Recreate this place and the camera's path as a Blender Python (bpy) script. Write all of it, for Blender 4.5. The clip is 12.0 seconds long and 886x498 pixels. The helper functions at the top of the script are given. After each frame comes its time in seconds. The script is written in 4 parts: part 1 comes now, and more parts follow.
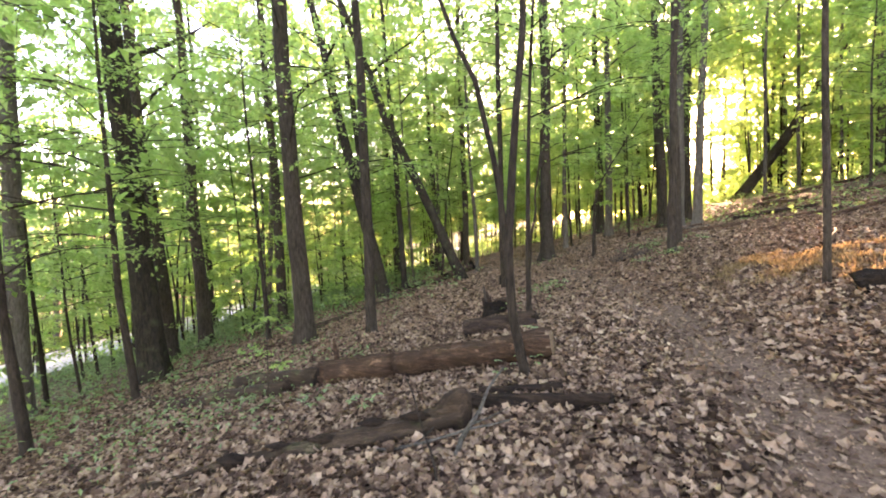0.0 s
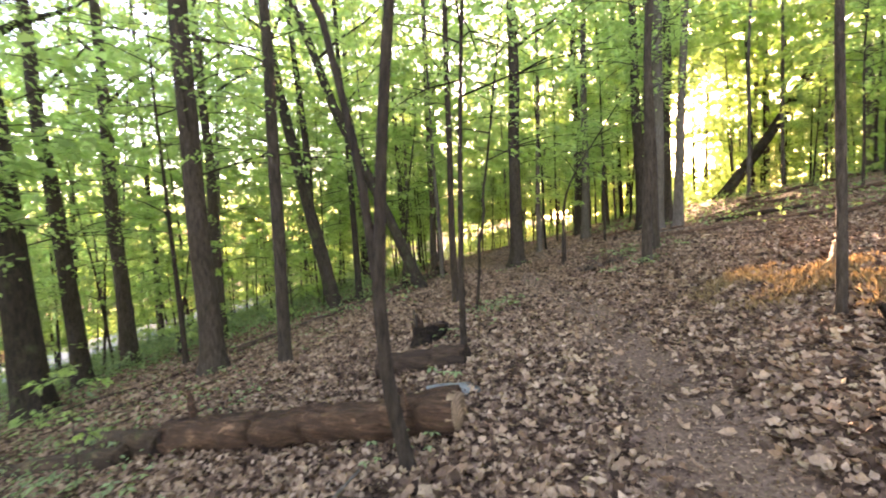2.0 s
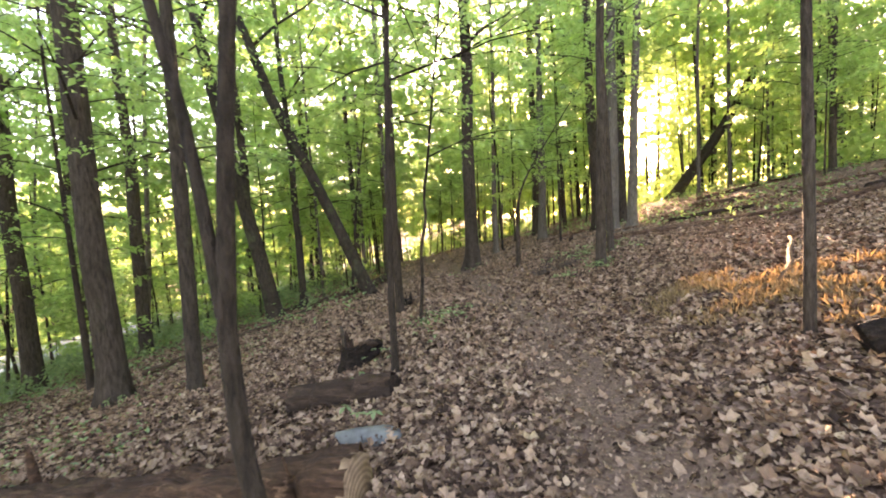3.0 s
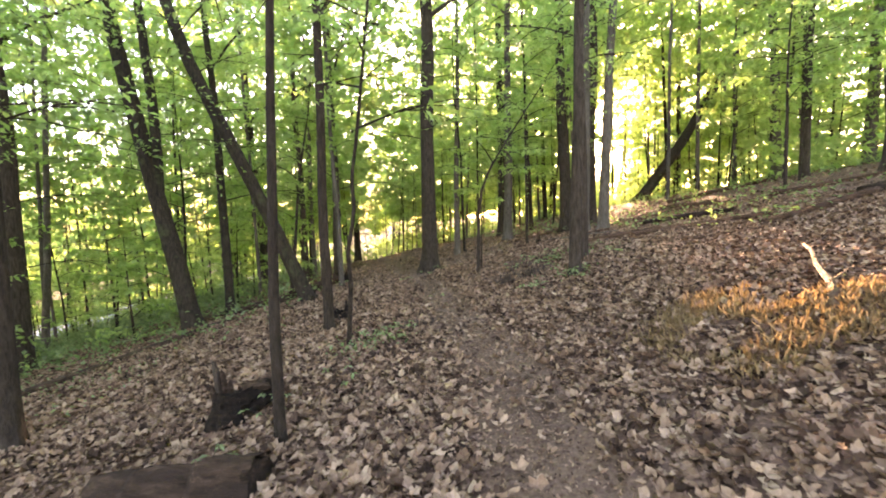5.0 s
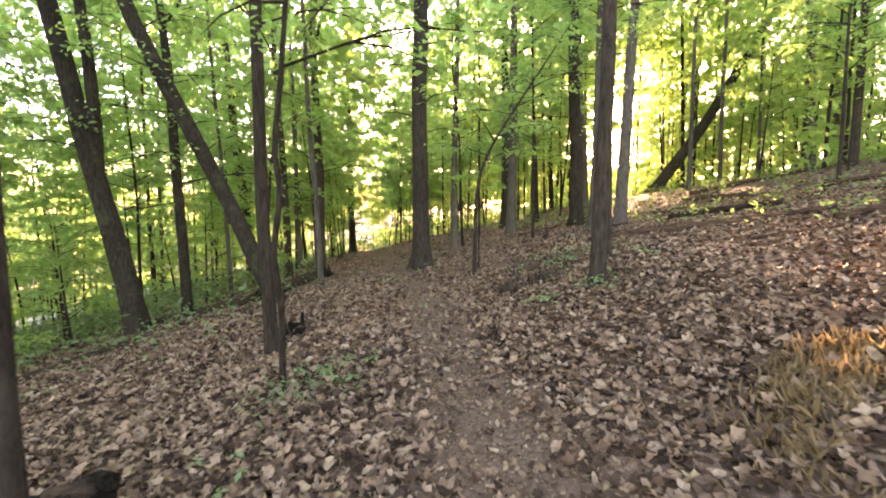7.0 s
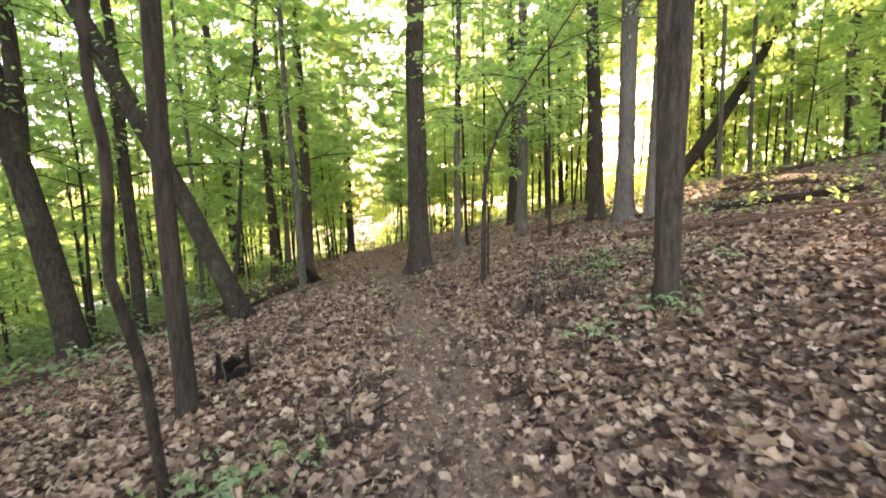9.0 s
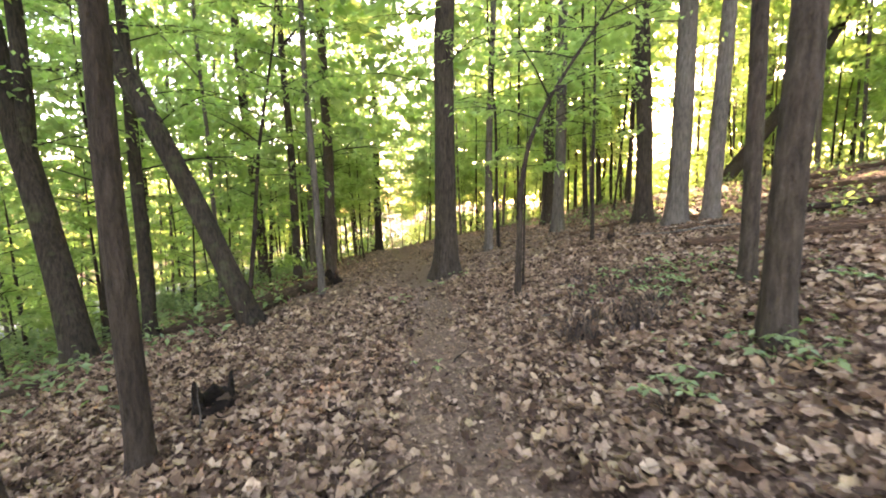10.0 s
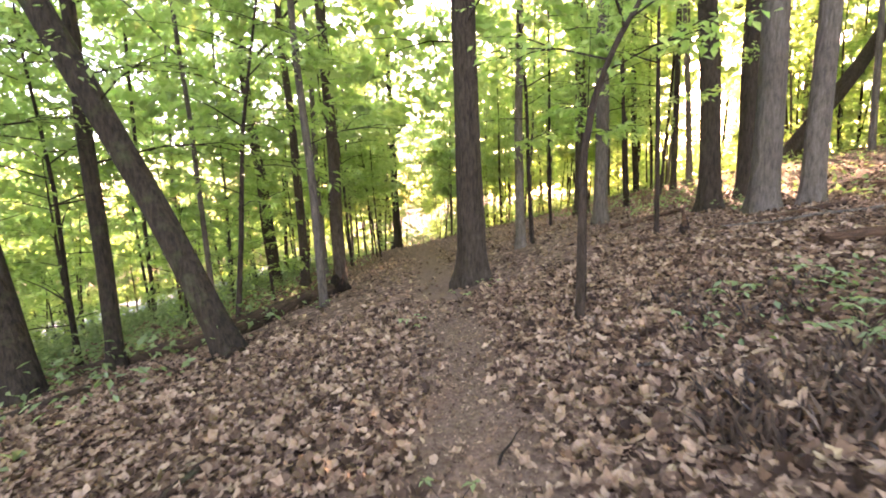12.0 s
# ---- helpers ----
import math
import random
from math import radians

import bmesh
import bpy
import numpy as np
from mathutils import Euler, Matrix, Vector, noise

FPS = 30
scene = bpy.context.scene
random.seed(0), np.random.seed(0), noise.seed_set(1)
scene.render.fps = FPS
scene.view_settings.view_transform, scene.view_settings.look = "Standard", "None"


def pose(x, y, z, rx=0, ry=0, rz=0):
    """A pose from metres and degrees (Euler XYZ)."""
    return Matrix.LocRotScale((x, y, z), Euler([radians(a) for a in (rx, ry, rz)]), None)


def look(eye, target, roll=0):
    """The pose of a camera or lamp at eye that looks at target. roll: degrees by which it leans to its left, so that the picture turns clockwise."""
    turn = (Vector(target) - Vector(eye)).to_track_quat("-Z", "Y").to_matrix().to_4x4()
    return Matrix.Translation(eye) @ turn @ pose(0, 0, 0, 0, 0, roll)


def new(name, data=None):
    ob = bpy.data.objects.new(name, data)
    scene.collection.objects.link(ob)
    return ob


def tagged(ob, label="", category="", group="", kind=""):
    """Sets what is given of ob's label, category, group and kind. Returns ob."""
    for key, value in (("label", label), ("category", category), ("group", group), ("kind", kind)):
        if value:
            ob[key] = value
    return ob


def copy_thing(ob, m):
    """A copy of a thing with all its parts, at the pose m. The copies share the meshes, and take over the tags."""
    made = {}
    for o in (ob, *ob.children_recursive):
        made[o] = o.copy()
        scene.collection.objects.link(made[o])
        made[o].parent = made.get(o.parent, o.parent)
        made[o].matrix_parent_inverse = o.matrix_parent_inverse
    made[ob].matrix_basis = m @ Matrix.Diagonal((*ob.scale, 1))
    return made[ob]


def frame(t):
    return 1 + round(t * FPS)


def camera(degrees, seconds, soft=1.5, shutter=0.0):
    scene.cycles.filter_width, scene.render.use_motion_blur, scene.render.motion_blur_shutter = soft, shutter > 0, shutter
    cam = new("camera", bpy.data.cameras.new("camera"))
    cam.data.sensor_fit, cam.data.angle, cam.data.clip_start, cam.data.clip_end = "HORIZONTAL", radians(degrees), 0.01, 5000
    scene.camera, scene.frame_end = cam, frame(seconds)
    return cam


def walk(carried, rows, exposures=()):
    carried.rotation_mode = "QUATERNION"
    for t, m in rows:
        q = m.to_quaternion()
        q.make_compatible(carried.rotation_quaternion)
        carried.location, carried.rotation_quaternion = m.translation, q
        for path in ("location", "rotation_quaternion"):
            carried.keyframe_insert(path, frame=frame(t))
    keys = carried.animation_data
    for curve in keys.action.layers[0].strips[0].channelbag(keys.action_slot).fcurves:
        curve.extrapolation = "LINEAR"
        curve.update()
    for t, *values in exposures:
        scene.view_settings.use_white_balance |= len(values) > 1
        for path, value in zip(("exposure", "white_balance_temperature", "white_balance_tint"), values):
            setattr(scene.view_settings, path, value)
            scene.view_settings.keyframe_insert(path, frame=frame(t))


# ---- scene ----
cam = camera(92.9, 12.0, 1.9, 0.4)
METRES, EYE = 10.0, 1.5
ROWS = [
    (0.0, 0.0, 0.0, 0.0, -0.18, -4.19, 2.45),
    (0.5, 0.0292, 0.0341, 0.0015, 0.58, -4.11, 2.26),
    (1.0, 0.0539, 0.0723, 0.0054, 0.69, -4.05, 2.28),
    (1.5, 0.0789, 0.1085, 0.0053, 0.63, -4.19, 1.44),
    (2.0, 0.0998, 0.1459, 0.0037, -1.82, -4.29, 2.56),
    (2.5, 0.1246, 0.1857, 0.0035, -6.22, -4.54, 2.73),
    (3.0, 0.1433, 0.2163, 0.0076, -6.75, -4.64, 2.76),
    (3.5, 0.1582, 0.252, 0.0044, -9.03, -4.6, 2.48),
    (5.5, 0.2137, 0.3998, -0.0017, -11.39, -5.41, 0.99),
    (6.0, 0.2283, 0.4369, -0.0013, -10.77, -6.03, -0.12),
    (6.5, 0.2406, 0.479, -0.004, -10.79, -6.18, 0.61),
    (7.0, 0.2565, 0.5192, -0.0045, -10.68, -6.27, 0.45),
    (9.0, 0.2925, 0.6787, -0.0144, -10.18, -6.62, 1.17),
    (9.5, 0.3017, 0.7218, -0.0154, -10.01, -6.57, 0.96),
    (10.0, 0.3092, 0.7627, -0.0141, -6.06, -6.85, 0.68),
    (10.5, 0.3094, 0.8047, -0.0176, -5.27, -7.04, 1.93),
    (11.0, 0.3133, 0.8467, -0.0196, -4.88, -7.38, 2.59),
    (11.5, 0.3183, 0.8857, -0.02, -3.62, -7.53, 2.37),
    (12.0, 0.3222, 0.9276, -0.0217, -3.26, -7.62, 2.46),
]
EXPOSURES = [(0.0, 4.4, 7200, 38), (5.5, 4.46, 7300, 38), (7.0, 4.56, 7300, 38), (9.0, 4.74, 7200, 40), (11.0, 4.9, 7200, 43), (12.0, 5.0, 7200, 48)]
walk(cam, [(t, pose(METRES * x, METRES * y, EYE + METRES * z, 90 + pitch, roll, yaw)) for t, x, y, z, yaw, pitch, roll in ROWS], EXPOSURES)

# ---- world, sun ----
SUN_AZIMUTH, SUN_ELEVATION = 28.6, 9.0
sun_way = Vector((math.sin(radians(SUN_AZIMUTH)) * math.cos(radians(SUN_ELEVATION)),
                  math.cos(radians(SUN_AZIMUTH)) * math.cos(radians(SUN_ELEVATION)), math.sin(radians(SUN_ELEVATION))))
world = bpy.data.worlds.new("evening_sky")
scene.world = world
world.use_nodes = True
sky = world.node_tree.nodes.new("ShaderNodeTexSky")
sky.sky_type, sky.sun_disc = "NISHITA", False
sky.sun_elevation, sky.sun_rotation = radians(SUN_ELEVATION), radians(SUN_AZIMUTH)
sky.air_density, sky.dust_density, sky.ozone_density = 1.0, 1.8, 1.0
background = world.node_tree.nodes["Background"]
background.inputs["Strength"].default_value = 0.15
world.node_tree.links.new(sky.outputs["Color"], background.inputs["Color"])
sun = new("sun", bpy.data.lights.new("sun", "SUN"))
sun.data.energy, sun.data.angle, sun.data.color = 4.5, radians(0.6), (1.0, 0.72, 0.42)
sun.matrix_world = look((0, 0, 30), Vector((0, 0, 30)) - sun_way)


# ---- the lie of the land ----
def trail_x(y):
    return 1.3 + 2.3 * np.tanh(y / 6.0) - 0.4 * (1 + np.tanh((y - 26) / 8.0))


ROAD_A, ROAD_WAY = np.array((-23.4, 24.0)), np.array((0.347, 0.938))


def road_distance(x, y):
    return (x - ROAD_A[0]) * ROAD_WAY[1] - (y - ROAD_A[1]) * ROAD_WAY[0]


def slope_z(x, y):
    """The smooth hillside: uphill to the right of the trail, downhill to the left."""
    x, y = np.asarray(x, float), np.asarray(y, float)
    u = x - trail_x(y)
    r = np.sqrt(np.maximum(u, 0) ** 2 + 0.25) - 0.5
    l = np.sqrt(np.maximum(-u, 0) ** 2 + 0.25) - 0.5
    yy, g, rs = 40 * np.tanh(y / 40), 24 * np.tanh(l / 24), 1 - np.exp(-r / 6)
    z = 0.0831 + 0.0165 * yy - 0.00293 * yy * yy - 0.358 * np.tanh(r / 24) + 2.1559 * rs - 0.00748 * rs * yy
    z = z - 0.1638 * g - 0.00546 * g * g - 0.00004 * g * yy
    z = z + 2.15 * (1 - np.exp(-(np.maximum(u - 6, 0) / 9) ** 1.5)) - 0.9 * (15 * np.tanh(np.maximum(y - 34, 0) / 60) * 4) / 15
    k = np.exp(-(road_distance(x, y) / 4.0) ** 4)
    return z * (1 - k) - 6.0 * k


def ground_z(x, y):
    """The hillside with its small bumps."""
    x, y = np.asarray(x, float), np.asarray(y, float)
    near = np.exp(-((x - 2) ** 2 + (y - 8) ** 2) / 900)
    b = (0.020 * np.sin(2.1 * x + 1.3 * y) * np.sin(1.7 * y - 0.6 * x + 1) + 0.014 * np.sin(5.3 * x - 2.9 * y + 2) * np.sin(4.1 * y + 1.1 * x)
         + 0.008 * np.sin(11.0 * x + 7 * y) * np.sin(9.7 * y - 5 * x + 0.7))
    worn = np.exp(-((x - trail_x(y)) / 0.55) ** 2)
    return slope_z(x, y) + near * b * (1 - 0.6 * worn) - 0.035 * worn


def gz(x, y):
    return float(ground_z(x, y))


# ---- materials ----
def material(name, rough=0.9, spec=0.2):
    m = bpy.data.materials.new(name)
    m.use_nodes = True
    b = m.node_tree.nodes["Principled BSDF"]
    b.inputs["Roughness"].default_value = rough
    b.inputs["Specular IOR Level"].default_value = spec
    return m, m.node_tree, b


def node(tree, kind, **inputs):
    n = tree.nodes.new(kind)
    for key, value in inputs.items():
        n.inputs[key.replace("_", " ")].default_value = value
    return n


def ramp(tree, fac, *stops):
    n = tree.nodes.new("ShaderNodeValToRGB")
    while len(n.color_ramp.elements) < len(stops):
        n.color_ramp.elements.new(0.5)
    for e, (p, c) in zip(n.color_ramp.elements, stops):
        e.position, e.color = p, (*c, 1)
    tree.links.new(fac, n.inputs["Fac"])
    return n.outputs["Color"]


def coords(tree, scale, source="Object"):
    tc, mp = tree.nodes.new("ShaderNodeTexCoord"), tree.nodes.new("ShaderNodeMapping")
    mp.inputs["Scale"].default_value = scale
    tree.links.new(tc.outputs[source], mp.inputs["Vector"])
    return mp.outputs["Vector"]


def noise_at(tree, vector, scale, detail=4, rough=0.6):
    n = node(tree, "ShaderNodeTexNoise", Scale=scale, Detail=detail, Roughness=rough)
    tree.links.new(vector, n.inputs["Vector"])
    return n.outputs["Fac"]


def mixed(tree, mode, fac, a, b):
    n = tree.nodes.new("ShaderNodeMix")
    n.data_type, n.blend_type = "RGBA", mode
    for socket, value in ((n.inputs[0], fac), (n.inputs[6], a), (n.inputs[7], b)):
        if isinstance(value, bpy.types.NodeSocket):
            tree.links.new(value, socket)
        else:
            socket.default_value = value if isinstance(value, float) else (*value, 1)
    return n.outputs[2]


def bump(tree, b, height, strength, distance):
    n = node(tree, "ShaderNodeBump", Strength=strength, Distance=distance)
    tree.links.new(height, n.inputs["Height"])
    tree.links.new(n.outputs["Normal"], b.inputs["Normal"])


def bark_material(name, dark, light, moss=0.0, grain=(9, 9, 1.9)):
    m, t, b = material(name, 0.92, 0.15)
    rnd = t.nodes.new("ShaderNodeObjectInfo").outputs["Random"]
    furrow = noise_at(t, coords(t, grain), 3.0, 5, 0.65)
    fine = noise_at(t, coords(t, tuple(3 * k + 4 for k in grain)), 3.0, 3)
    patch = noise_at(t, coords(t, (1, 1, 0.5)), 1.3, 3)
    c = ramp(t, furrow, (0.25, dark), (0.72, light))
    c = mixed(t, "MULTIPLY", 0.55, c, ramp(t, fine, (0.3, (0.45, 0.43, 0.4)), (0.7, (1, 1, 1))))
    c = mixed(t, "MULTIPLY", 0.6, c, ramp(t, patch, (0.35, (0.6, 0.58, 0.55)), (0.65, (1, 1, 1))))
    c = mixed(t, "MULTIPLY", 0.7, c, ramp(t, rnd, (0.0, (0.7, 0.68, 0.66)), (1.0, (1.15, 1.1, 1.05))))
    if grain[0] < grain[1]:
        plate = noise_at(t, coords(t, (1.6, 4.5, 4.5)), 2.2, 4, 0.7)
        c = mixed(t, "MIX", ramp(t, plate, (0.50, (0, 0, 0)), (0.56, (0.8, 0.8, 0.8))), c, tuple(0.5 * (p + q) * k for p, q, k in zip(dark, light, (0.42, 0.42, 0.45))))
        c = mixed(t, "MIX", ramp(t, plate, (0.30, (0.75, 0.75, 0.75)), (0.37, (0, 0, 0))), c, tuple(min(1.0, 1.25 * q) for q in light))
    if moss:
        lichen = noise_at(t, coords(t, (1, 1, 1)), 4.0, 5)
        c = mixed(t, "MIX", ramp(t, lichen, (0.62 - 0.2 * moss, (0, 0, 0)), (0.75, (moss, moss, moss))), c, (0.10, 0.13, 0.05))
    t.links.new(c, b.inputs["Base Color"])
    deep = t.nodes.new("ShaderNodeMath")
    deep.operation = "MULTIPLY_ADD"
    t.links.new(fine, deep.inputs[0])
    deep.inputs[1].default_value = 0.35
    t.links.new(furrow, deep.inputs[2])
    bump(t, b, deep.outputs[0], 1.0, 0.07)
    return m


BARK = bark_material("furrowed_bark", (0.015, 0.011, 0.008), (0.118, 0.092, 0.070), 0.14)
BARK_MOSSY = bark_material("dark_mossy_bark", (0.010, 0.008, 0.006), (0.082, 0.064, 0.048), 0.4)
BARK_GREY = bark_material("smooth_grey_bark", (0.062, 0.054, 0.045), (0.225, 0.196, 0.164), 0.2)
BARK_DARK = bark_material("dark_sapling_bark", (0.014, 0.010, 0.007), (0.09, 0.068, 0.051), 0.1)
ALONG = (1.1, 9, 9)
LOG_BARK = bark_material("weathered_log_bark", (0.018, 0.010, 0.006), (0.20, 0.113, 0.068), 0.06, ALONG)
LOG_MOSSY = bark_material("mossy_log_bark", (0.022, 0.014, 0.009), (0.15, 0.098, 0.063), 0.32, ALONG)
ROTTEN = bark_material("rotten_dark_wood", (0.010, 0.007, 0.005), (0.07, 0.043, 0.028), 0.0, ALONG)
BLACK_ROT = bark_material("black_wet_rot", (0.005, 0.0035, 0.0025), (0.05, 0.033, 0.022), 0.0, (5, 9, 9))
ROTTEN_BARK = bark_material("split_dark_bark", (0.02, 0.012, 0.008), (0.13, 0.082, 0.055), 0.0, ALONG)
LOG_UPRIGHT = bark_material("grey_split_wood", (0.03, 0.022, 0.017), (0.17, 0.13, 0.10))
PALE_WOOD = bark_material("bare_dry_wood", (0.13, 0.08, 0.042), (0.31, 0.215, 0.125), 0.0, ALONG)


def cut_wood():
    m, t, b = material("sawn_log_end", 0.85)
    w = node(t, "ShaderNodeTexWave", Scale=9.0, Distortion=3.0, Detail=3.0)
    w.wave_type, w.rings_direction = "RINGS", "X"
    t.links.new(coords(t, (1, 1, 1)), w.inputs["Vector"])
    c = ramp(t, w.outputs["Fac"], (0.2, (0.15, 0.095, 0.055)), (0.8, (0.235, 0.16, 0.098)))
    t.links.new(mixed(t, "MULTIPLY", 0.7, c, ramp(t, noise_at(t, coords(t, (1, 1, 1)), 7.0), (0.35, (0.4, 0.35, 0.3)), (0.6, (1, 1, 1)))), b.inputs["Base Color"])
    return m


SAWN = cut_wood()


def leaf_material(name, low, high, thin_low, thin_high, share=0.55):
    """A leaf that reflects and lets light through, a different tone on each leaf."""
    m = bpy.data.materials.new(name)
    m.use_nodes = True
    t = m.node_tree
    t.nodes.remove(t.nodes["Principled BSDF"])
    rnd = t.nodes.new("ShaderNodeNewGeometry").outputs["Random Per Island"]
    d, tr, gl = node(t, "ShaderNodeBsdfDiffuse"), node(t, "ShaderNodeBsdfTranslucent"), node(t, "ShaderNodeBsdfGlossy", Roughness=0.45)
    t.links.new(ramp(t, rnd, (0.0, low), (1.0, high)), d.inputs["Color"])
    t.links.new(ramp(t, rnd, (0.0, thin_low), (1.0, thin_high)), tr.inputs["Color"])
    a, g = node(t, "ShaderNodeMixShader", Fac=share), node(t, "ShaderNodeMixShader", Fac=0.04)
    t.links.new(d.outputs[0], a.inputs[1])
    t.links.new(tr.outputs[0], a.inputs[2])
    t.links.new(a.outputs[0], g.inputs[1])
    t.links.new(gl.outputs[0], g.inputs[2])
    t.links.new(g.outputs[0], t.nodes["Material Output"].inputs["Surface"])
    return m


LEAF = leaf_material("green_leaf", (0.07, 0.14, 0.025), (0.15, 0.23, 0.055), (0.30, 0.51, 0.10), (0.50, 0.66, 0.20), 0.66)
LEAF_FAR = leaf_material("canopy_leaf", (0.07, 0.135, 0.028), (0.15, 0.225, 0.06), (0.31, 0.51, 0.11), (0.51, 0.66, 0.21), 0.66)
HERB = leaf_material("ground_plant_leaf", (0.07, 0.11, 0.045), (0.15, 0.20, 0.085), (0.18, 0.31, 0.08), (0.29, 0.42, 0.12), 0.48)
DRY_FERN = leaf_material("dry_fern_frond", (0.11, 0.07, 0.03), (0.32, 0.215, 0.10), (0.14, 0.09, 0.035), (0.30, 0.20, 0.09), 0.35)
DEAD_STEM = leaf_material("dead_leafy_stem", (0.022, 0.015, 0.011), (0.13, 0.088, 0.06), (0.02, 0.013, 0.008), (0.08, 0.05, 0.03), 0.2)


def litter_material(name, tones):
    m, t, b = material(name, 0.85, 0.1)
    rnd = t.nodes.new("ShaderNodeNewGeometry").outputs["Random Per Island"]
    c = ramp(t, rnd, *tones)
    c = mixed(t, "MULTIPLY", 0.6, c, ramp(t, noise_at(t, coords(t, (1, 1, 1)), 38.0, 4), (0.3, (0.45, 0.4, 0.37)), (0.65, (1, 1, 1))))
    t.links.new(c, b.inputs["Base Color"])
    return m


LITTER = litter_material("fallen_brown_leaf", ((0.0, (0.03, 0.018, 0.012)), (0.25, (0.105, 0.063, 0.040)), (0.55, (0.24, 0.153, 0.098)), (0.84, (0.305, 0.205, 0.134)), (0.97, (0.36, 0.254, 0.172)), (1.0, (0.31, 0.225, 0.125))))


def ground_material():
    m, t, b = material("forest_floor", 0.95, 0.1)
    p = coords(t, (1, 1, 1))
    vor = node(t, "ShaderNodeTexVoronoi", Scale=13.0)
    t.links.new(p, vor.inputs["Vector"])
    fine, patch, big = noise_at(t, p, 30.0, 5), noise_at(t, p, 2.2, 5), noise_at(t, p, 0.25, 4)
    leafy = ramp(t, vor.outputs["Color"], (0.1, (0.055, 0.032, 0.022)), (0.5, (0.18, 0.112, 0.077)), (0.9, (0.33, 0.22, 0.158)))
    leafy = mixed(t, "MULTIPLY", 0.7, leafy, ramp(t, fine, (0.35, (0.35, 0.32, 0.3)), (0.65, (1, 1, 1))))
    leafy = mixed(t, "MULTIPLY", 0.5, leafy, ramp(t, patch, (0.35, (0.55, 0.5, 0.46)), (0.65, (1, 1, 1))))
    soil = ramp(t, fine, (0.3, (0.07, 0.043, 0.029)), (0.7, (0.195, 0.128, 0.088)))
    worn = t.nodes.new("ShaderNodeAttribute")
    worn.attribute_name = "worn"
    edge = t.nodes.new("ShaderNodeMath")
    edge.operation = "MULTIPLY_ADD"
    t.links.new(patch, edge.inputs[0])
    edge.inputs[1].default_value = 0.9
    t.links.new(worn.outputs["Fac"], edge.inputs[2])
    c = mixed(t, "MIX", ramp(t, edge.outputs[0], (0.62, (0, 0, 0)), (0.98, (0.88, 0.88, 0.88))), leafy, soil)
    green = t.nodes.new("ShaderNodeAttribute")
    green.attribute_name = "grown"
    grass = ramp(t, fine, (0.3, (0.035, 0.04, 0.014)), (0.7, (0.12, 0.12, 0.05)))
    c = mixed(t, "MIX", mixed(t, "MULTIPLY", 1.0, green.outputs["Color"], ramp(t, patch, (0.4, (0, 0, 0)), (0.55, (1, 1, 1)))), c, grass)
    t.links.new(c, b.inputs["Base Color"])
    bump(t, b, fine, 0.8, 0.03)
    return m


GROUND = ground_material()


def plain_material(name, low, high, scale, rough=0.8):
    m, t, b = material(name, rough)
    p = coords(t, (1, 1, 1))
    c = ramp(t, noise_at(t, p, scale, 6), (0.3, low), (0.7, high))
    t.links.new(mixed(t, "MULTIPLY", 0.5, c, ramp(t, noise_at(t, p, scale * 0.12, 3), (0.35, (0.7, 0.7, 0.7)), (0.65, (1, 1, 1)))), b.inputs["Base Color"])
    bump(t, b, noise_at(t, p, scale * 2, 4), 0.4, 0.01)
    return m


ROAD = plain_material("pale_road_surface", (0.30, 0.30, 0.30), (0.42, 0.42, 0.41), 6.0, 0.6)
ROCK = plain_material("grey_stone", (0.085, 0.085, 0.075), (0.175, 0.175, 0.16), 9.0)


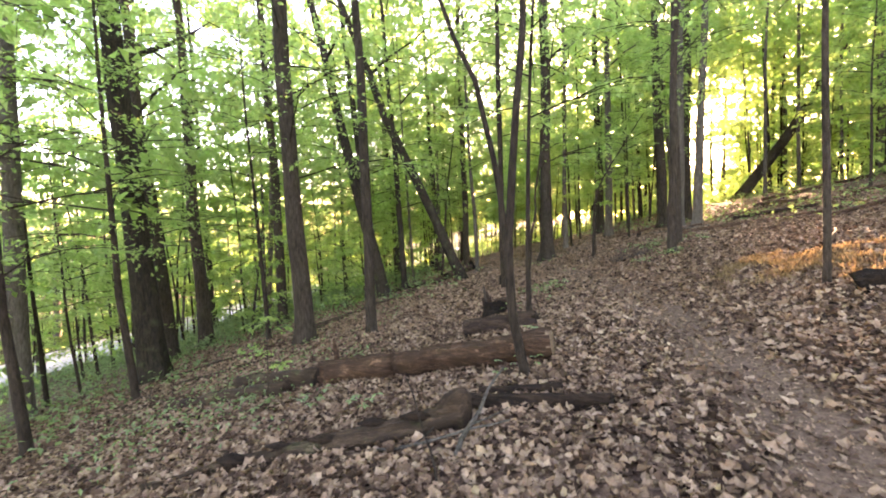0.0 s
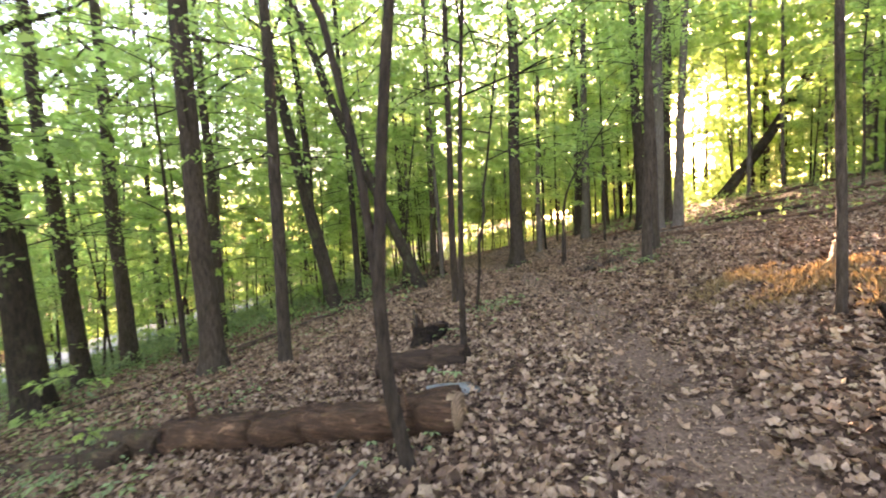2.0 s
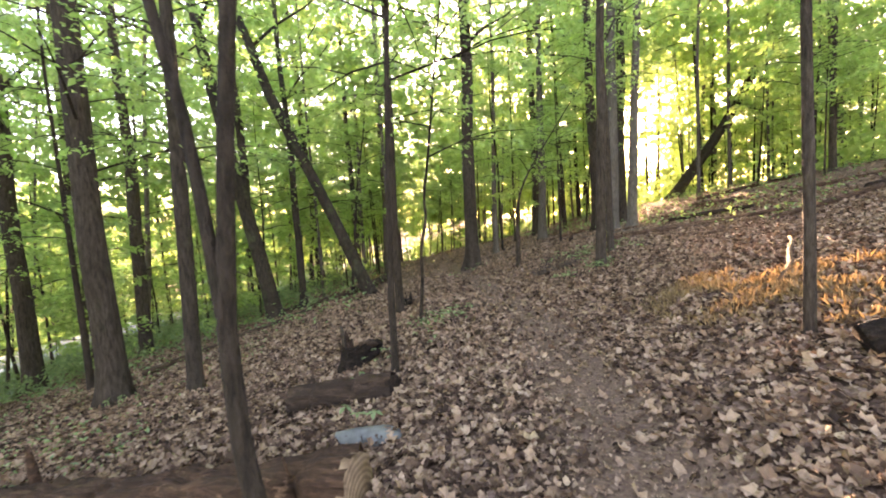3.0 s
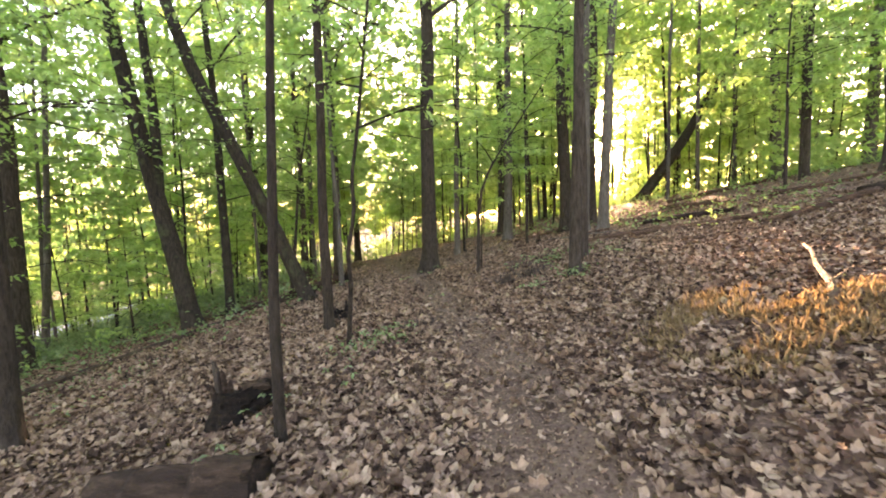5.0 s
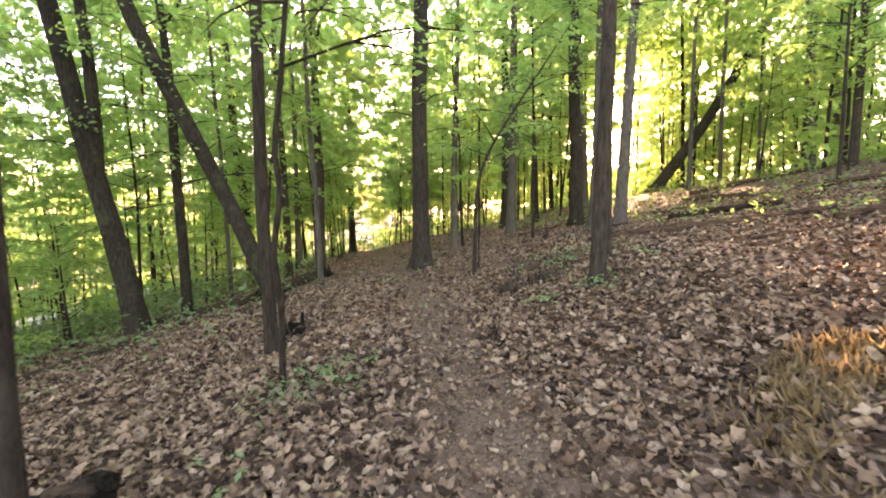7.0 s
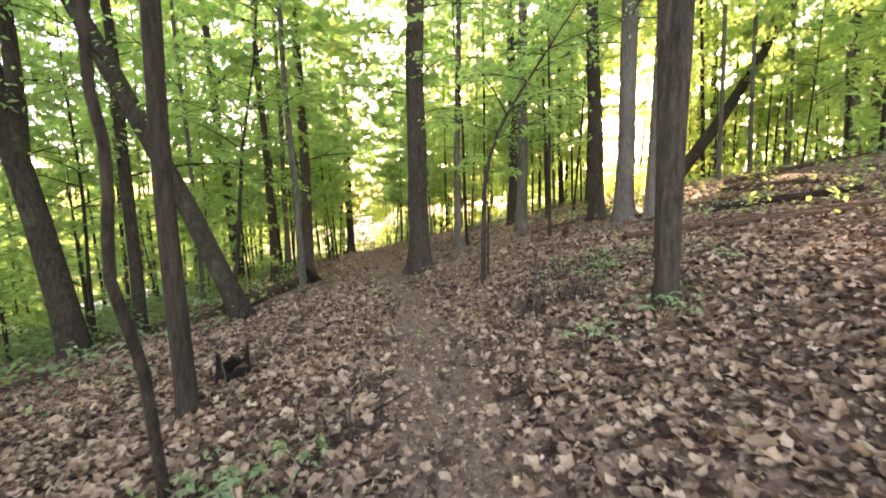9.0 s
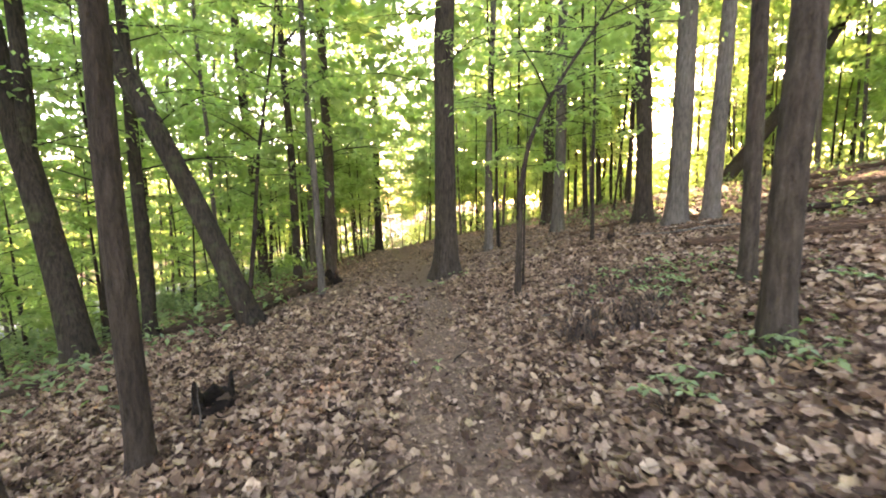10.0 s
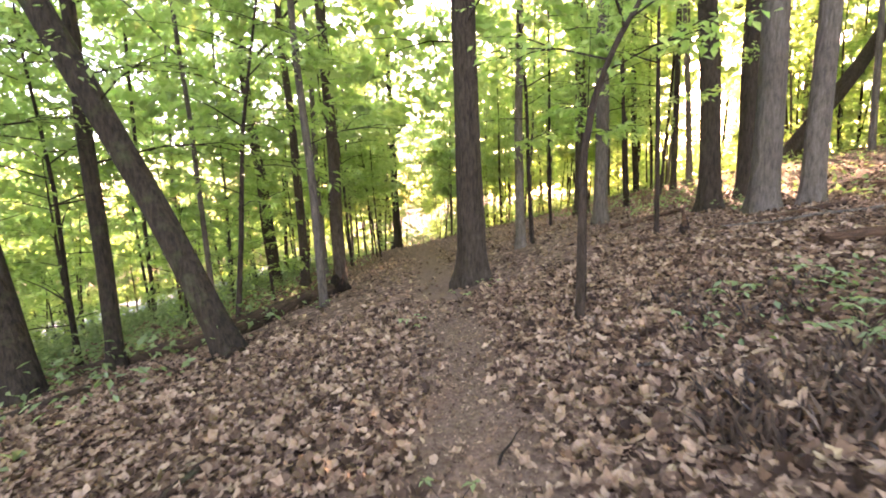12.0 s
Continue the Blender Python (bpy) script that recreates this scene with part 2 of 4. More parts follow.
# ---- mesh helpers ----
class Geo:
    """Collects faces for one mesh."""

    def __init__(self):
        self.v, self.f, self.k = [], [], []

    def tube(self, pts, radii, sides=8, rough=0.0, seed=0, slot=0, caps=(False, True), flare=0.0, cap_slot=None):
        pts = [Vector(p) for p in pts]
        rng, start = random.Random(seed), len(self.v)
        phase = [rng.uniform(0, 6.3) for _ in range(4)]
        ridge = [rng.uniform(-1, 1) for _ in range(sides)]
        ahead = (pts[1] - pts[0]).normalized()
        side = ahead.orthogonal().normalized()
        for i, p in enumerate(pts):
            a, b = pts[max(i - 1, 0)], pts[min(i + 1, len(pts) - 1)]
            ahead = (b - a).normalized()
            side = (side - ahead * side.dot(ahead)).normalized()
            up = ahead.cross(side)
            rise = (p - pts[0]).length
            for j in range(sides):
                w = 2 * math.pi * j / sides
                k = 1 + rough * (0.5 * math.sin(2 * w + phase[0] + rise) + 0.4 * math.sin(3 * w + phase[1] - 0.7 * rise) + 0.55 * ridge[j] * math.sin(2.3 * rise + phase[2] + j) + 0.5 * ridge[j])
                if flare:
                    k += flare * 1.1 * math.exp(-max(rise - 0.25, 0) / (radii[0] * 1.4)) * (0.55 + 0.45 * math.sin(5 * w + phase[3]))
                self.v.append(p + (side * math.cos(w) + up * math.sin(w)) * radii[i] * k)
        n = len(pts)
        for i in range(n - 1):
            for j in range(sides):
                q = (j + 1) % sides
                self.f.append((start + i * sides + j, start + i * sides + q, start + (i + 1) * sides + q, start + (i + 1) * sides + j))
                self.k.append(slot)
        for end, wanted in ((0, caps[0]), (n - 1, caps[1])):
            if wanted:
                ring = [start + end * sides + j for j in range(sides)]
                self.f.append(ring if end else ring[::-1])
                self.k.append(slot if cap_slot is None else cap_slot)

    def leaves(self, shape, faces, where, turn, tilt, roll, size, slot=0):
        """Many copies of one small leaf shape (k x 3), turned about z, then tilted."""
        shape, n = np.asarray(shape, float), len(where)
        ct, st, ca, sa, cr, sr = np.cos(turn), np.sin(turn), np.cos(tilt), np.sin(tilt), np.cos(roll), np.sin(roll)
        x, y, z = (shape[None, :, i] * size[:, None] for i in range(3))
        x, z = x * cr[:, None] + z * sr[:, None], z * cr[:, None] - x * sr[:, None]
        y, z = y * ca[:, None] - z * sa[:, None], y * sa[:, None] + z * ca[:, None]
        x, y = x * ct[:, None] - y * st[:, None], x * st[:, None] + y * ct[:, None]
        v = np.stack([x, y, z], 2) + where[:, None, :]
        start, k = len(self.v), len(shape)
        self.v.extend(v.reshape(-1, 3).tolist())
        for i in range(n):
            o = start + i * k
            self.f.extend([tuple(o + q for q in f) for f in faces])
        self.k.extend([slot] * (n * len(faces)))

    def mesh(self, name, materials, smooth=True):
        me = bpy.data.meshes.new(name)
        me.from_pydata([tuple(p) for p in self.v], [], [tuple(f) for f in self.f])
        for m in materials:
            me.materials.append(m)
        me.polygons.foreach_set("material_index", self.k)
        me.polygons.foreach_set("use_smooth", [smooth] * len(self.f))
        me.update()
        return me


def part(name, geo, materials, parent, label="", smooth=True):
    """One mesh under a thing or a part."""
    me = geo if isinstance(geo, bpy.types.Mesh) else geo.mesh(name, materials if isinstance(materials, (list, tuple)) else [materials], smooth)
    ob = new(name, me)
    ob.parent = parent
    return tagged(ob, label) if label else ob


def thing(name, x, y, z, label, category, group="", turn=0.0, kind=""):
    ob = new(name)
    ob.empty_display_size = 0.2
    ob.matrix_basis = pose(x, y, z, 0, 0, turn)
    return tagged(ob, label, category, group, kind)


# a green leaf folded along its rib; a lobed fallen leaf; a simple fallen leaf
GREEN = ((0, 0, 0), (-0.27, 0.45, 0.07), (0, 1, -0.08), (0.27, 0.45, 0.07))
GREEN_FACES = ((0, 3, 2, 1),)
BLADE, BLADE_FACES = ((-0.03, 0, 0), (0.03, 0, 0), (0.065, 0.5, 0.05), (0, 1, -0.12), (-0.065, 0.5, 0.03)), ((0, 1, 2, 3, 4),)
FAR_GREEN, FAR_GREEN_FACES = ((-0.33, 0.1, 0.04), (0.33, 0.25, 0.04), (0.02, 1, -0.06)), ((0, 1, 2),)


def lobed_leaf(n=11, seed=3, curl=1.0):
    """A dry oak leaf: pointed lobes round a rib, curled and crinkled."""
    rng = random.Random(seed)
    pts = [(0, 0.05, -0.02)]
    for i in range(n):
        w = 2 * math.pi * i / n - math.pi / 2
        r = (0.50 if i % 2 == 0 else 0.39) * rng.uniform(0.78, 1.2)
        x, y = 0.74 * r * math.cos(w), r * math.sin(w)
        pts.append((x, y, curl * (1.1 * x * x + 0.45 * y * y) + rng.uniform(-0.10, 0.14)))
    return pts, [(0, 1 + i, 1 + (i + 1) % n) for i in range(n)]


def simple_leaf(seed=1):
    rng = random.Random(seed)
    ring = [(0, -0.5), (0.31, -0.14), (0.13, 0.2), (0.03, 0.5), (-0.2, 0.27), (-0.24, -0.08)]
    pts = [(x, y, 1.9 * x * x + 0.4 * y * y + rng.uniform(-0.08, 0.09)) for x, y in ring]
    return pts, [(0, 1, 2, 3), (0, 3, 4, 5)]


# ---- ground, one sheet to the horizon ----
def build_ground():
    def spread(n, near, far, bend):
        s = np.linspace(-1, 1, n)
        return near * s + (far - near) * np.sign(s) * np.abs(s) ** bend
    xs = 1.5 + spread(301, 14.0, 420.0, 6)
    ys = 9.0 + spread(301, 16.0, 420.0, 6)
    X, Y = np.meshgrid(xs, ys)
    Z = ground_z(X, Y)
    n, m = X.shape
    idx = np.arange(n * m).reshape(n, m)
    quads = np.stack([idx[:-1, :-1], idx[:-1, 1:], idx[1:, 1:], idx[1:, :-1]], -1).reshape(-1, 4)
    me = bpy.data.meshes.new("ground")
    me.from_pydata(np.stack([X, Y, Z], -1).reshape(-1, 3).tolist(), [], quads.tolist())
    u = X - trail_x(Y)
    worn = 0.8 * np.exp(-(u / 0.42) ** 4)
    grown = 0.3 * np.clip((-u - 3) / 5, 0, 1) * np.clip((Y - 12) / 6, 0, 1) + 0.6 * np.clip((-u - 9) / 6, 0, 1) + 0.35 * np.clip((u - 12) / 6, 0, 1) + np.clip((Y - 30) / 12, 0, 1)
    for name, values in (("worn", worn), ("grown", np.clip(grown, 0, 1))):
        a = me.attributes.new(name, "FLOAT", "POINT")
        a.data.foreach_set("value", values.reshape(-1).astype(np.float32))
    me.materials.append(GROUND)
    me.polygons.foreach_set("use_smooth", [True] * len(me.polygons))
    tagged(new("ground", me), "sloping forest floor of brown soil with a worn footpath", "ground", "", "structure")


build_ground()


def build_road():
    g = Geo()
    side = np.array((ROAD_WAY[1], -ROAD_WAY[0]))
    for i in range(60):
        c = ROAD_A + ROAD_WAY * (i * 2.5 - 60)
        for s in (-2.6, -2.4, 2.4, 2.6):
            q = c + side * s
            g.v.append((q[0], q[1], -6.0 + (0.06 if abs(s) < 2.5 else -0.05)))
    for i in range(59):
        for j in range(3):
            g.f.append((i * 4 + j, i * 4 + j + 1, i * 4 + j + 5, i * 4 + j + 4))
            g.k.append(0)
    tagged(new("road", g.mesh("road", [ROAD])), "pale paved road in the valley below the trees", "road", "", "structure")


build_road()


# ---- trees ----
def stem_points(height, lean, bend=(), n=14, wobble=0.0, seed=0):
    """Points up a stem: lean is metres of (x, y) per metre of rise; bend lists (rise, dx, dy)."""
    rng = random.Random(seed)
    ph = [rng.uniform(0, 6.3) for _ in range(4)]
    pts = []
    for z in [-0.25, 0.02, 0.09, 0.2, 0.36] + [0.36 + (height - 0.36) * (i / (n - 1)) ** 1.35 for i in range(1, n)]:
        x, y = lean[0] * z, lean[1] * z
        if bend:
            rows = [(0, 0, 0), *bend]
            for (z0, x0, y0), (z1, x1, y1) in zip(rows, rows[1:]):
                if z <= z1 or (z1, x1, y1) == rows[-1]:
                    k = (z - z0) / (z1 - z0)
                    x, y = x + x0 + (x1 - x0) * k, y + y0 + (y1 - y0) * k
                    break
        k = wobble * (1 - math.exp(-max(z, 0) / 2))
        x += k * (math.sin(0.7 * z + ph[0]) + 0.5 * math.sin(1.6 * z + ph[1]) - math.sin(ph[0]) - 0.5 * math.sin(ph[1]))
        y += k * (math.sin(0.6 * z + ph[2]) + 0.5 * math.sin(1.5 * z + ph[3]) - math.sin(ph[2]) - 0.5 * math.sin(ph[3]))
        pts.append(Vector((x, y, z)))
    return pts


def at_height(pts, z):
    for a, b in zip(pts, pts[1:]):
        if b.z >= z:
            return a.lerp(b, (z - a.z) / max(b.z - a.z, 1e-6))
    return pts[-1].copy()


def spray(g, root, way, length, rng, leaf, count, twig=True, droop=0.15):
    """A flat leafy bough: a thin twig with leaves fanned to both sides."""
    side = Vector((-way.y, way.x, 0)).normalized()
    tips = [root + way * (length * s) + Vector((0, 0, length * (0.12 * s - (droop + 0.12) * s * s))) for s in (0, 0.35, 0.7, 1.0)]
    if twig:
        g.tube(tips, [0.004 + 0.007 * length * (1 - s) for s in (0, 0.35, 0.7, 0.95)], 3, slot=1, caps=(False, False))
    s = np.array([rng.random() ** 0.75 for _ in range(count)])
    off = np.array([rng.gauss(0, 1) for _ in range(count)]) * (0.30 * length * (1.05 - s * 0.6))
    base = np.array([root[:]]) + s[:, None] * np.array([(way * length)[:]]) + off[:, None] * np.array([side[:]])
    base[:, 2] += length * (0.12 * s - (droop + 0.12) * s * s) + np.array([rng.gauss(0, 0.05) for _ in range(count)]) * length - np.abs(off) * 0.18
    turn = np.array([math.atan2(-way.x, way.y) + (-1.1 if o > 0 else 1.1) * rng.uniform(0.3, 1.2) + rng.uniform(-0.5, 0.5) for o in off])
    tilt = np.array([rng.gauss(-0.35, 0.4) for _ in range(count)])
    roll = np.array([rng.gauss(0, 0.45) for _ in range(count)])
    size = leaf * np.array([rng.uniform(0.65, 1.3) for _ in range(count)])
    g.leaves(*((GREEN, GREEN_FACES) if leaf < 0.25 else (FAR_GREEN, FAR_GREEN_FACES)), base, turn, tilt, roll, size)


def leafy_bough(g, root, w, k, rng, leaf, count, twigs=True):
    """One bough with two side sprays."""
    way = Vector((math.cos(w), math.sin(w), rng.uniform(0.05, 0.45))).normalized()
    spray(g, root, way, k, rng, leaf, count, twigs)
    for q in range(2):
        w2 = w + rng.choice((-1, 1)) * rng.uniform(0.5, 0.9)
        spray(g, root + way * k * rng.uniform(0.3, 0.5), Vector((math.cos(w2), math.sin(w2), rng.uniform(-0.05, 0.3))).normalized(), k * 0.6, rng, leaf, count // 2, twigs and leaf < 0.12)


def understory_crown(seed, height, boughs, first, reach, leaf, count, pts, lopside=None):
    """Leaf layers of a young tree round its stem."""
    rng, g, twigs = random.Random(seed), Geo(), leaf < 0.2
    for i in range(boughs):
        z = first + (height - first) * ((i + rng.random()) / boughs)
        w = i * 2.4 + rng.uniform(-0.5, 0.5)
        if lopside is not None:
            w = lopside + rng.gauss(0, 1.0)
        k = reach * (1.0 - 0.55 * (z - first) / (height - first)) * rng.uniform(0.6, 1.2)
        leafy_bough(g, at_height(pts, z), w, k, rng, leaf, count, twigs)
    return g


def canopy_crown(seed, low, high, reach, clumps, leaf, count, lean=(0, 0)):
    """Clumps of leaves on the high limbs of a grown tree, with gaps between them."""
    rng, g = random.Random(seed), Geo()
    for i in range(clumps):
        s = (i + rng.random()) / clumps
        z = low + (high - low) * s ** 1.5
        w, r = i * 2.4 + rng.uniform(-0.6, 0.6), reach * math.sqrt(rng.random()) * (0.45 + 0.8 * math.sin(math.pi * min(0.95, 0.15 + s * 0.8)))
        c = Vector((math.cos(w) * r + lean[0] * z, math.sin(w) * r + lean[1] * z, z))
        away = Vector((math.cos(w), math.sin(w), rng.uniform(-0.1, 0.5))).normalized()
        for q in range(3):
            w2 = w + rng.uniform(-1.2, 1.2)
            spray(g, c + Vector((rng.gauss(0, 0.4), rng.gauss(0, 0.4), rng.gauss(0, 0.35))), Vector((math.cos(w2), math.sin(w2), rng.uniform(-0.2, 0.4))).normalized(), rng.uniform(1.2, 2.2), rng, leaf, count // 3, q == 0 and leaf < 0.25)
    return g


def limbs_of(root, pts, radii_at, seed, count, low, high, reach, bark):
    rng = random.Random(seed)
    for i in range(count):
        z = low + (high - low) * (i + rng.random()) / count
        a, w = at_height(pts, z), i * 2.4 + rng.uniform(-0.7, 0.7)
        k = reach * rng.uniform(0.6, 1.1)
        way = Vector((math.cos(w), math.sin(w), 0))
        r = radii_at(z) * 0.42
        g = Geo()
        g.tube([a, a + way * k * 0.3 + Vector((0, 0, k * 0.25)), a + way * k * 0.65 + Vector((0, 0, k * 0.45)), a + way * k + Vector((0, 0, k * 0.75))], [r, r * 0.75, r * 0.5, r * 0.15], 6, 0.05, seed + i)
        part("limb", g, bark, root)


CROWNS = [canopy_crown(40 + i, 6.8, 19.0, 3.4, 19, 0.20, 57).mesh("crown", [LEAF_FAR, BARK_DARK], False) for i in range(5)]
FAR_CROWNS = [canopy_crown(50 + i, 5.2, 18.5, 3.3, 31, 0.32, 110).mesh("crown", [LEAF_FAR, BARK_DARK], False) for i in range(6)]


def grown_tree(x, y, diameter, height, lean=(0, 0), bark=None, label="", bend=(), sides=16, rings=20, crown=None, low=8.0, limbs=4, seed=0, wobble=0.03, flare=0.55, group="", boughs=0, first=3.2, reach=2.0, leaf=0.105):
    """A grown tree: flared trunk, limbs high up, a gappy crown and, on some, low leafy boughs."""
    bark = bark or BARK
    root = thing("tree", x, y, gz(x, y), label or "tall straight forest tree with furrowed grey-brown bark", "tree", group)
    pts = stem_points(height, lean, bend, rings, wobble, seed)
    r = diameter / 2

    def radius(z):
        return r * (1 - 0.72 * max(z, 0) / height) 
    g = Geo()
    g.tube(pts, [radius(p.z) for p in pts], sides, 0.06, seed, flare=flare)
    part("trunk", g, bark, root)
    limbs_of(root, pts, radius, seed + 7, limbs, max(low - 1.5, height * 0.35), height * 0.85, 3.0, bark)
    c = part("crown", CROWNS[seed % len(CROWNS)] if crown is None else crown, None, root, "loose crown of bright green leaves")
    c.matrix_basis = Matrix.Translation((lean[0] * 9, lean[1] * 9, 0)) @ pose(0, 0, 0, 0, 0, seed * 77 % 360)
    if boughs:
        rng = random.Random(seed + 300)
        for i in range(boughs):
            z, w, g = first + (8.5 - first) * (i + rng.random()) / boughs, i * 2.4 + rng.uniform(-0.5, 0.5), Geo()
            k, at = reach * (1.1 - 0.5 * i / boughs) * rng.uniform(0.6, 1.2), at_height(pts, z)
            way = Vector((math.cos(w), math.sin(w), rng.uniform(0.05, 0.45))).normalized()
            spray(g, at, way, k, rng, leaf, 46)
            bough = tagged(part("bough", g, [LEAF, BARK_DARK], root, "", False), kind="stuff")
            for q in (-1, 1):
                g, w2 = Geo(), w + q * rng.uniform(0.5, 0.9)
                spray(g, at + way * k * rng.uniform(0.3, 0.5), Vector((math.cos(w2), math.sin(w2), rng.uniform(-0.05, 0.3))).normalized(), k * 0.6, rng, leaf, 24)
                tagged(part("side_spray", g, [LEAF, BARK_DARK], bough, "", False), kind="stuff")
    return root


def young_tree(x, y, diameter, height, lean=(0, 0), bend=(), label="", boughs=14, first=2.2, reach=1.5, leaf=0.10, count=34, seed=0, bark=None, sides=9, rings=18, wobble=0.02, lopside=None, twigs=3):
    """A slim sapling with layered leafy boughs."""
    root = thing("sapling", x, y, gz(x, y), label or "slim young tree with a thin dark stem and layered green leaves", "sapling")
    pts = stem_points(height, lean, bend, rings, wobble, seed)
    r = diameter / 2
    g = Geo()
    g.tube(pts, [r * (1 - 0.85 * max(p.z, 0) / height) for p in pts], sides, 0.07, seed, flare=0.35)
    part("trunk", g, bark or BARK_DARK, root)
    rng = random.Random(seed + 5)
    for i in range(twigs):
        z = first + (height - first) * (i + 0.5) / twigs
        a, w = at_height(pts, z), rng.uniform(0, 6.3)
        way = Vector((math.cos(w), math.sin(w), 0))
        b = Geo()
        b.tube([a, a + way * 0.5 + Vector((0, 0, 0.25)), a + way * 1.0 + Vector((0, 0, 0.4))], [r * 0.35, r * 0.22, 0.004], 5)
        part("branch", b, bark or BARK_DARK, root)
    part("crown", understory_crown(seed, height, boughs, first, reach, leaf, count, pts, lopside), [LEAF, BARK_DARK], root, "flat layers of bright green leaves", False)
    return root


# the trees along the path, each where it stands
grown_tree(-6.95, 9.75, 0.58, 19, (-0.03, 0.0), BARK_MOSSY, "large dark forest tree with deeply furrowed bark", sides=26, rings=26, seed=1, boughs=16, first=3.2, reach=2.7)
grown_tree(-8.6, 12.9, 0.42, 18, (-0.03, -0.02), BARK, "dark tree standing close behind a larger one", seed=2, boughs=10, first=2.6)
grown_tree(-8.3, 14.3, 0.44, 18, (0.0, 0.0), BARK, seed=3, boughs=10, first=2.6)
grown_tree(-3.15, 9.3, 0.40, 20, (-0.015, 0.02), BARK, "straight brown forest tree with a mossy foot", sides=26, rings=26, seed=4, boughs=16, first=3.6, reach=2.7)
grown_tree(-5.9, 15.1, 0.36, 18, (-0.01, 0.01), BARK, seed=5, boughs=12, first=2.4)
grown_tree(-1.52, 8.45, 0.22, 15, (-0.005, 0.02), BARK, "slender forest tree with a straight brown trunk", sides=20, rings=24, seed=6, boughs=12, first=3.0, flare=0.4)
leaning = grown_tree(-2.15, 14.9, 0.44, 18, (-0.21, 0.10), BARK_MOSSY, "thick dark tree leaning downhill over the slope", sides=26, rings=26, flare=0.35, seed=8, boughs=12, first=3.4)
fork = Geo()
fork.tube([(-0.70, 0.33, 3.3), (-0.68, 0.40, 4.3), (-0.75, 0.5, 5.6), (-1.0, 0.7, 8.5), (-1.3, 0.9, 12)], [0.13, 0.12, 0.11, 0.08, 0.03], 16, 0.08, 5)
part("second_stem", fork, BARK_MOSSY, leaning)
leaner = grown_tree(0.62, 14.8, 0.36, 17, (-0.42, 0.03), BARK_MOSSY, "dark tree leaning far over beside the path", sides=26, rings=26, flare=0.4, seed=9, boughs=12, first=3.2, bend=((2, 0.1, 0), (6, 0.0, 0), (17, 1.0, 0)))
grown_tree(1.47, 10.25, 0.155, 13, (0.0, 0.01), BARK_DARK, "slim straight young tree beside a rotten stump", sides=18, rings=26, seed=10, boughs=10, first=3.4, flare=0.3)
grown_tree(4.1, 16.45, 0.47, 20, (0.0, -0.02), BARK, "tall straight tree standing at the edge of the path", sides=26, rings=26, seed=11, boughs=12, first=3.2, flare=0.8)
grown_tree(5.42, 9.95, 0.185, 18, (0.02, 0.0), BARK, "straight brown tree on the uphill side of the path", sides=26, rings=26, seed=12, boughs=8, first=4.4, flare=0.45)
grown_tree(6.25, 11.1, 0.15, 15, (-0.01, 0.01), BARK, "slim tree close beside a thicker one", sides=18, rings=22, seed=13, boughs=10, first=3.4, flare=0.5)
grown_tree(9.5, 18.1, 0.42, 19, (-0.02, 0.03), BARK, "dark straight tree with a flared foot", sides=22, rings=22, seed=14, boughs=12, first=3.0, flare=0.7)
grown_tree(9.0, 16.1, 0.42, 19, (0.02, 0.01), BARK_GREY, "pale grey tree with smooth bark on the rise", sides=22, rings=22, seed=15, boughs=10, first=3.4)
grown_tree(9.6, 15.85, 0.32, 18, (0.035, 0.0), BARK_GREY, "pale grey tree beside its neighbour on the rise", sides=20, rings=22, seed=16, boughs=10, first=3.6)
grown_tree(11.0, 19.0, 0.42, 18, (0.0, 0.0), BARK, seed=17, boughs=12, first=3.0)
crossing = grown_tree(19.4, 27.6, 0.66, 20, (0.53, -0.18), BARK, "dark tree leaning uphill across its neighbours", seed=18, limbs=3, bend=((4, 0.6, 0), (20, 0.0, 0)))
next(o for o in crossing.children if o.name.startswith("crown")).location.z += 5.5
grown_tree(10.2, 27.2, 0.55, 19, (-0.02, -0.01), BARK, seed=19, boughs=14, first=2.6)
grown_tree(7.9, 20.0, 0.36, 17, (0.01, 0.01), BARK_GREY, seed=20, boughs=12, first=2.6)
grown_tree(1.37, 17.0, 0.16, 14, (-0.025, 0.01), BARK_GREY, "slim pale tree at the edge of the path", sides=16, rings=22, seed=21, boughs=12, first=2.8, flare=0.3)
grown_tree(-2.8, 26.7, 0.46, 20, (-0.05, -0.02), BARK, seed=22, boughs=14, first=2.4)
grown_tree(-0.3, 22.0, 0.28, 17, (-0.02, 0.02), BARK, seed=23, boughs=14, first=2.6)
grown_tree(-1.5, 15.7, 0.24, 15, (-0.04, 0.06), BARK_MOSSY, seed=24, boughs=12, first=2.8)
grown_tree(1.75, 36.0, 0.5, 19, (0.0, 0.0), BARK, seed=25, boughs=14, first=2.4)
grown_tree(15.3, 12.0, 0.46, 19, (0.02, 0.0), BARK, "stout dark tree at the top of the bank", seed=26, boughs=12, first=2.6)
grown_tree(16.6, 15.2, 0.22, 18, (0.0, 0.02), BARK, seed=27, boughs=10, first=3.0)
young_tree(-5.95, 7.8, 0.15, 9, (-0.03, 0.02), ((2, -0.1, 0), (9, 0.1, 0)), "thin dark sapling with a torn strip of bark", seed=31, first=2.6, boughs=26, reach=2.5, count=44)
young_tree(-6.0, 5.75, 0.15, 9, (-0.02, 0.0), ((2, -0.05, 0), (9, 0.2, 0.2)), "dark young tree with wide leafy boughs downhill", seed=41, first=2.4, reach=2.6, boughs=20, count=46)
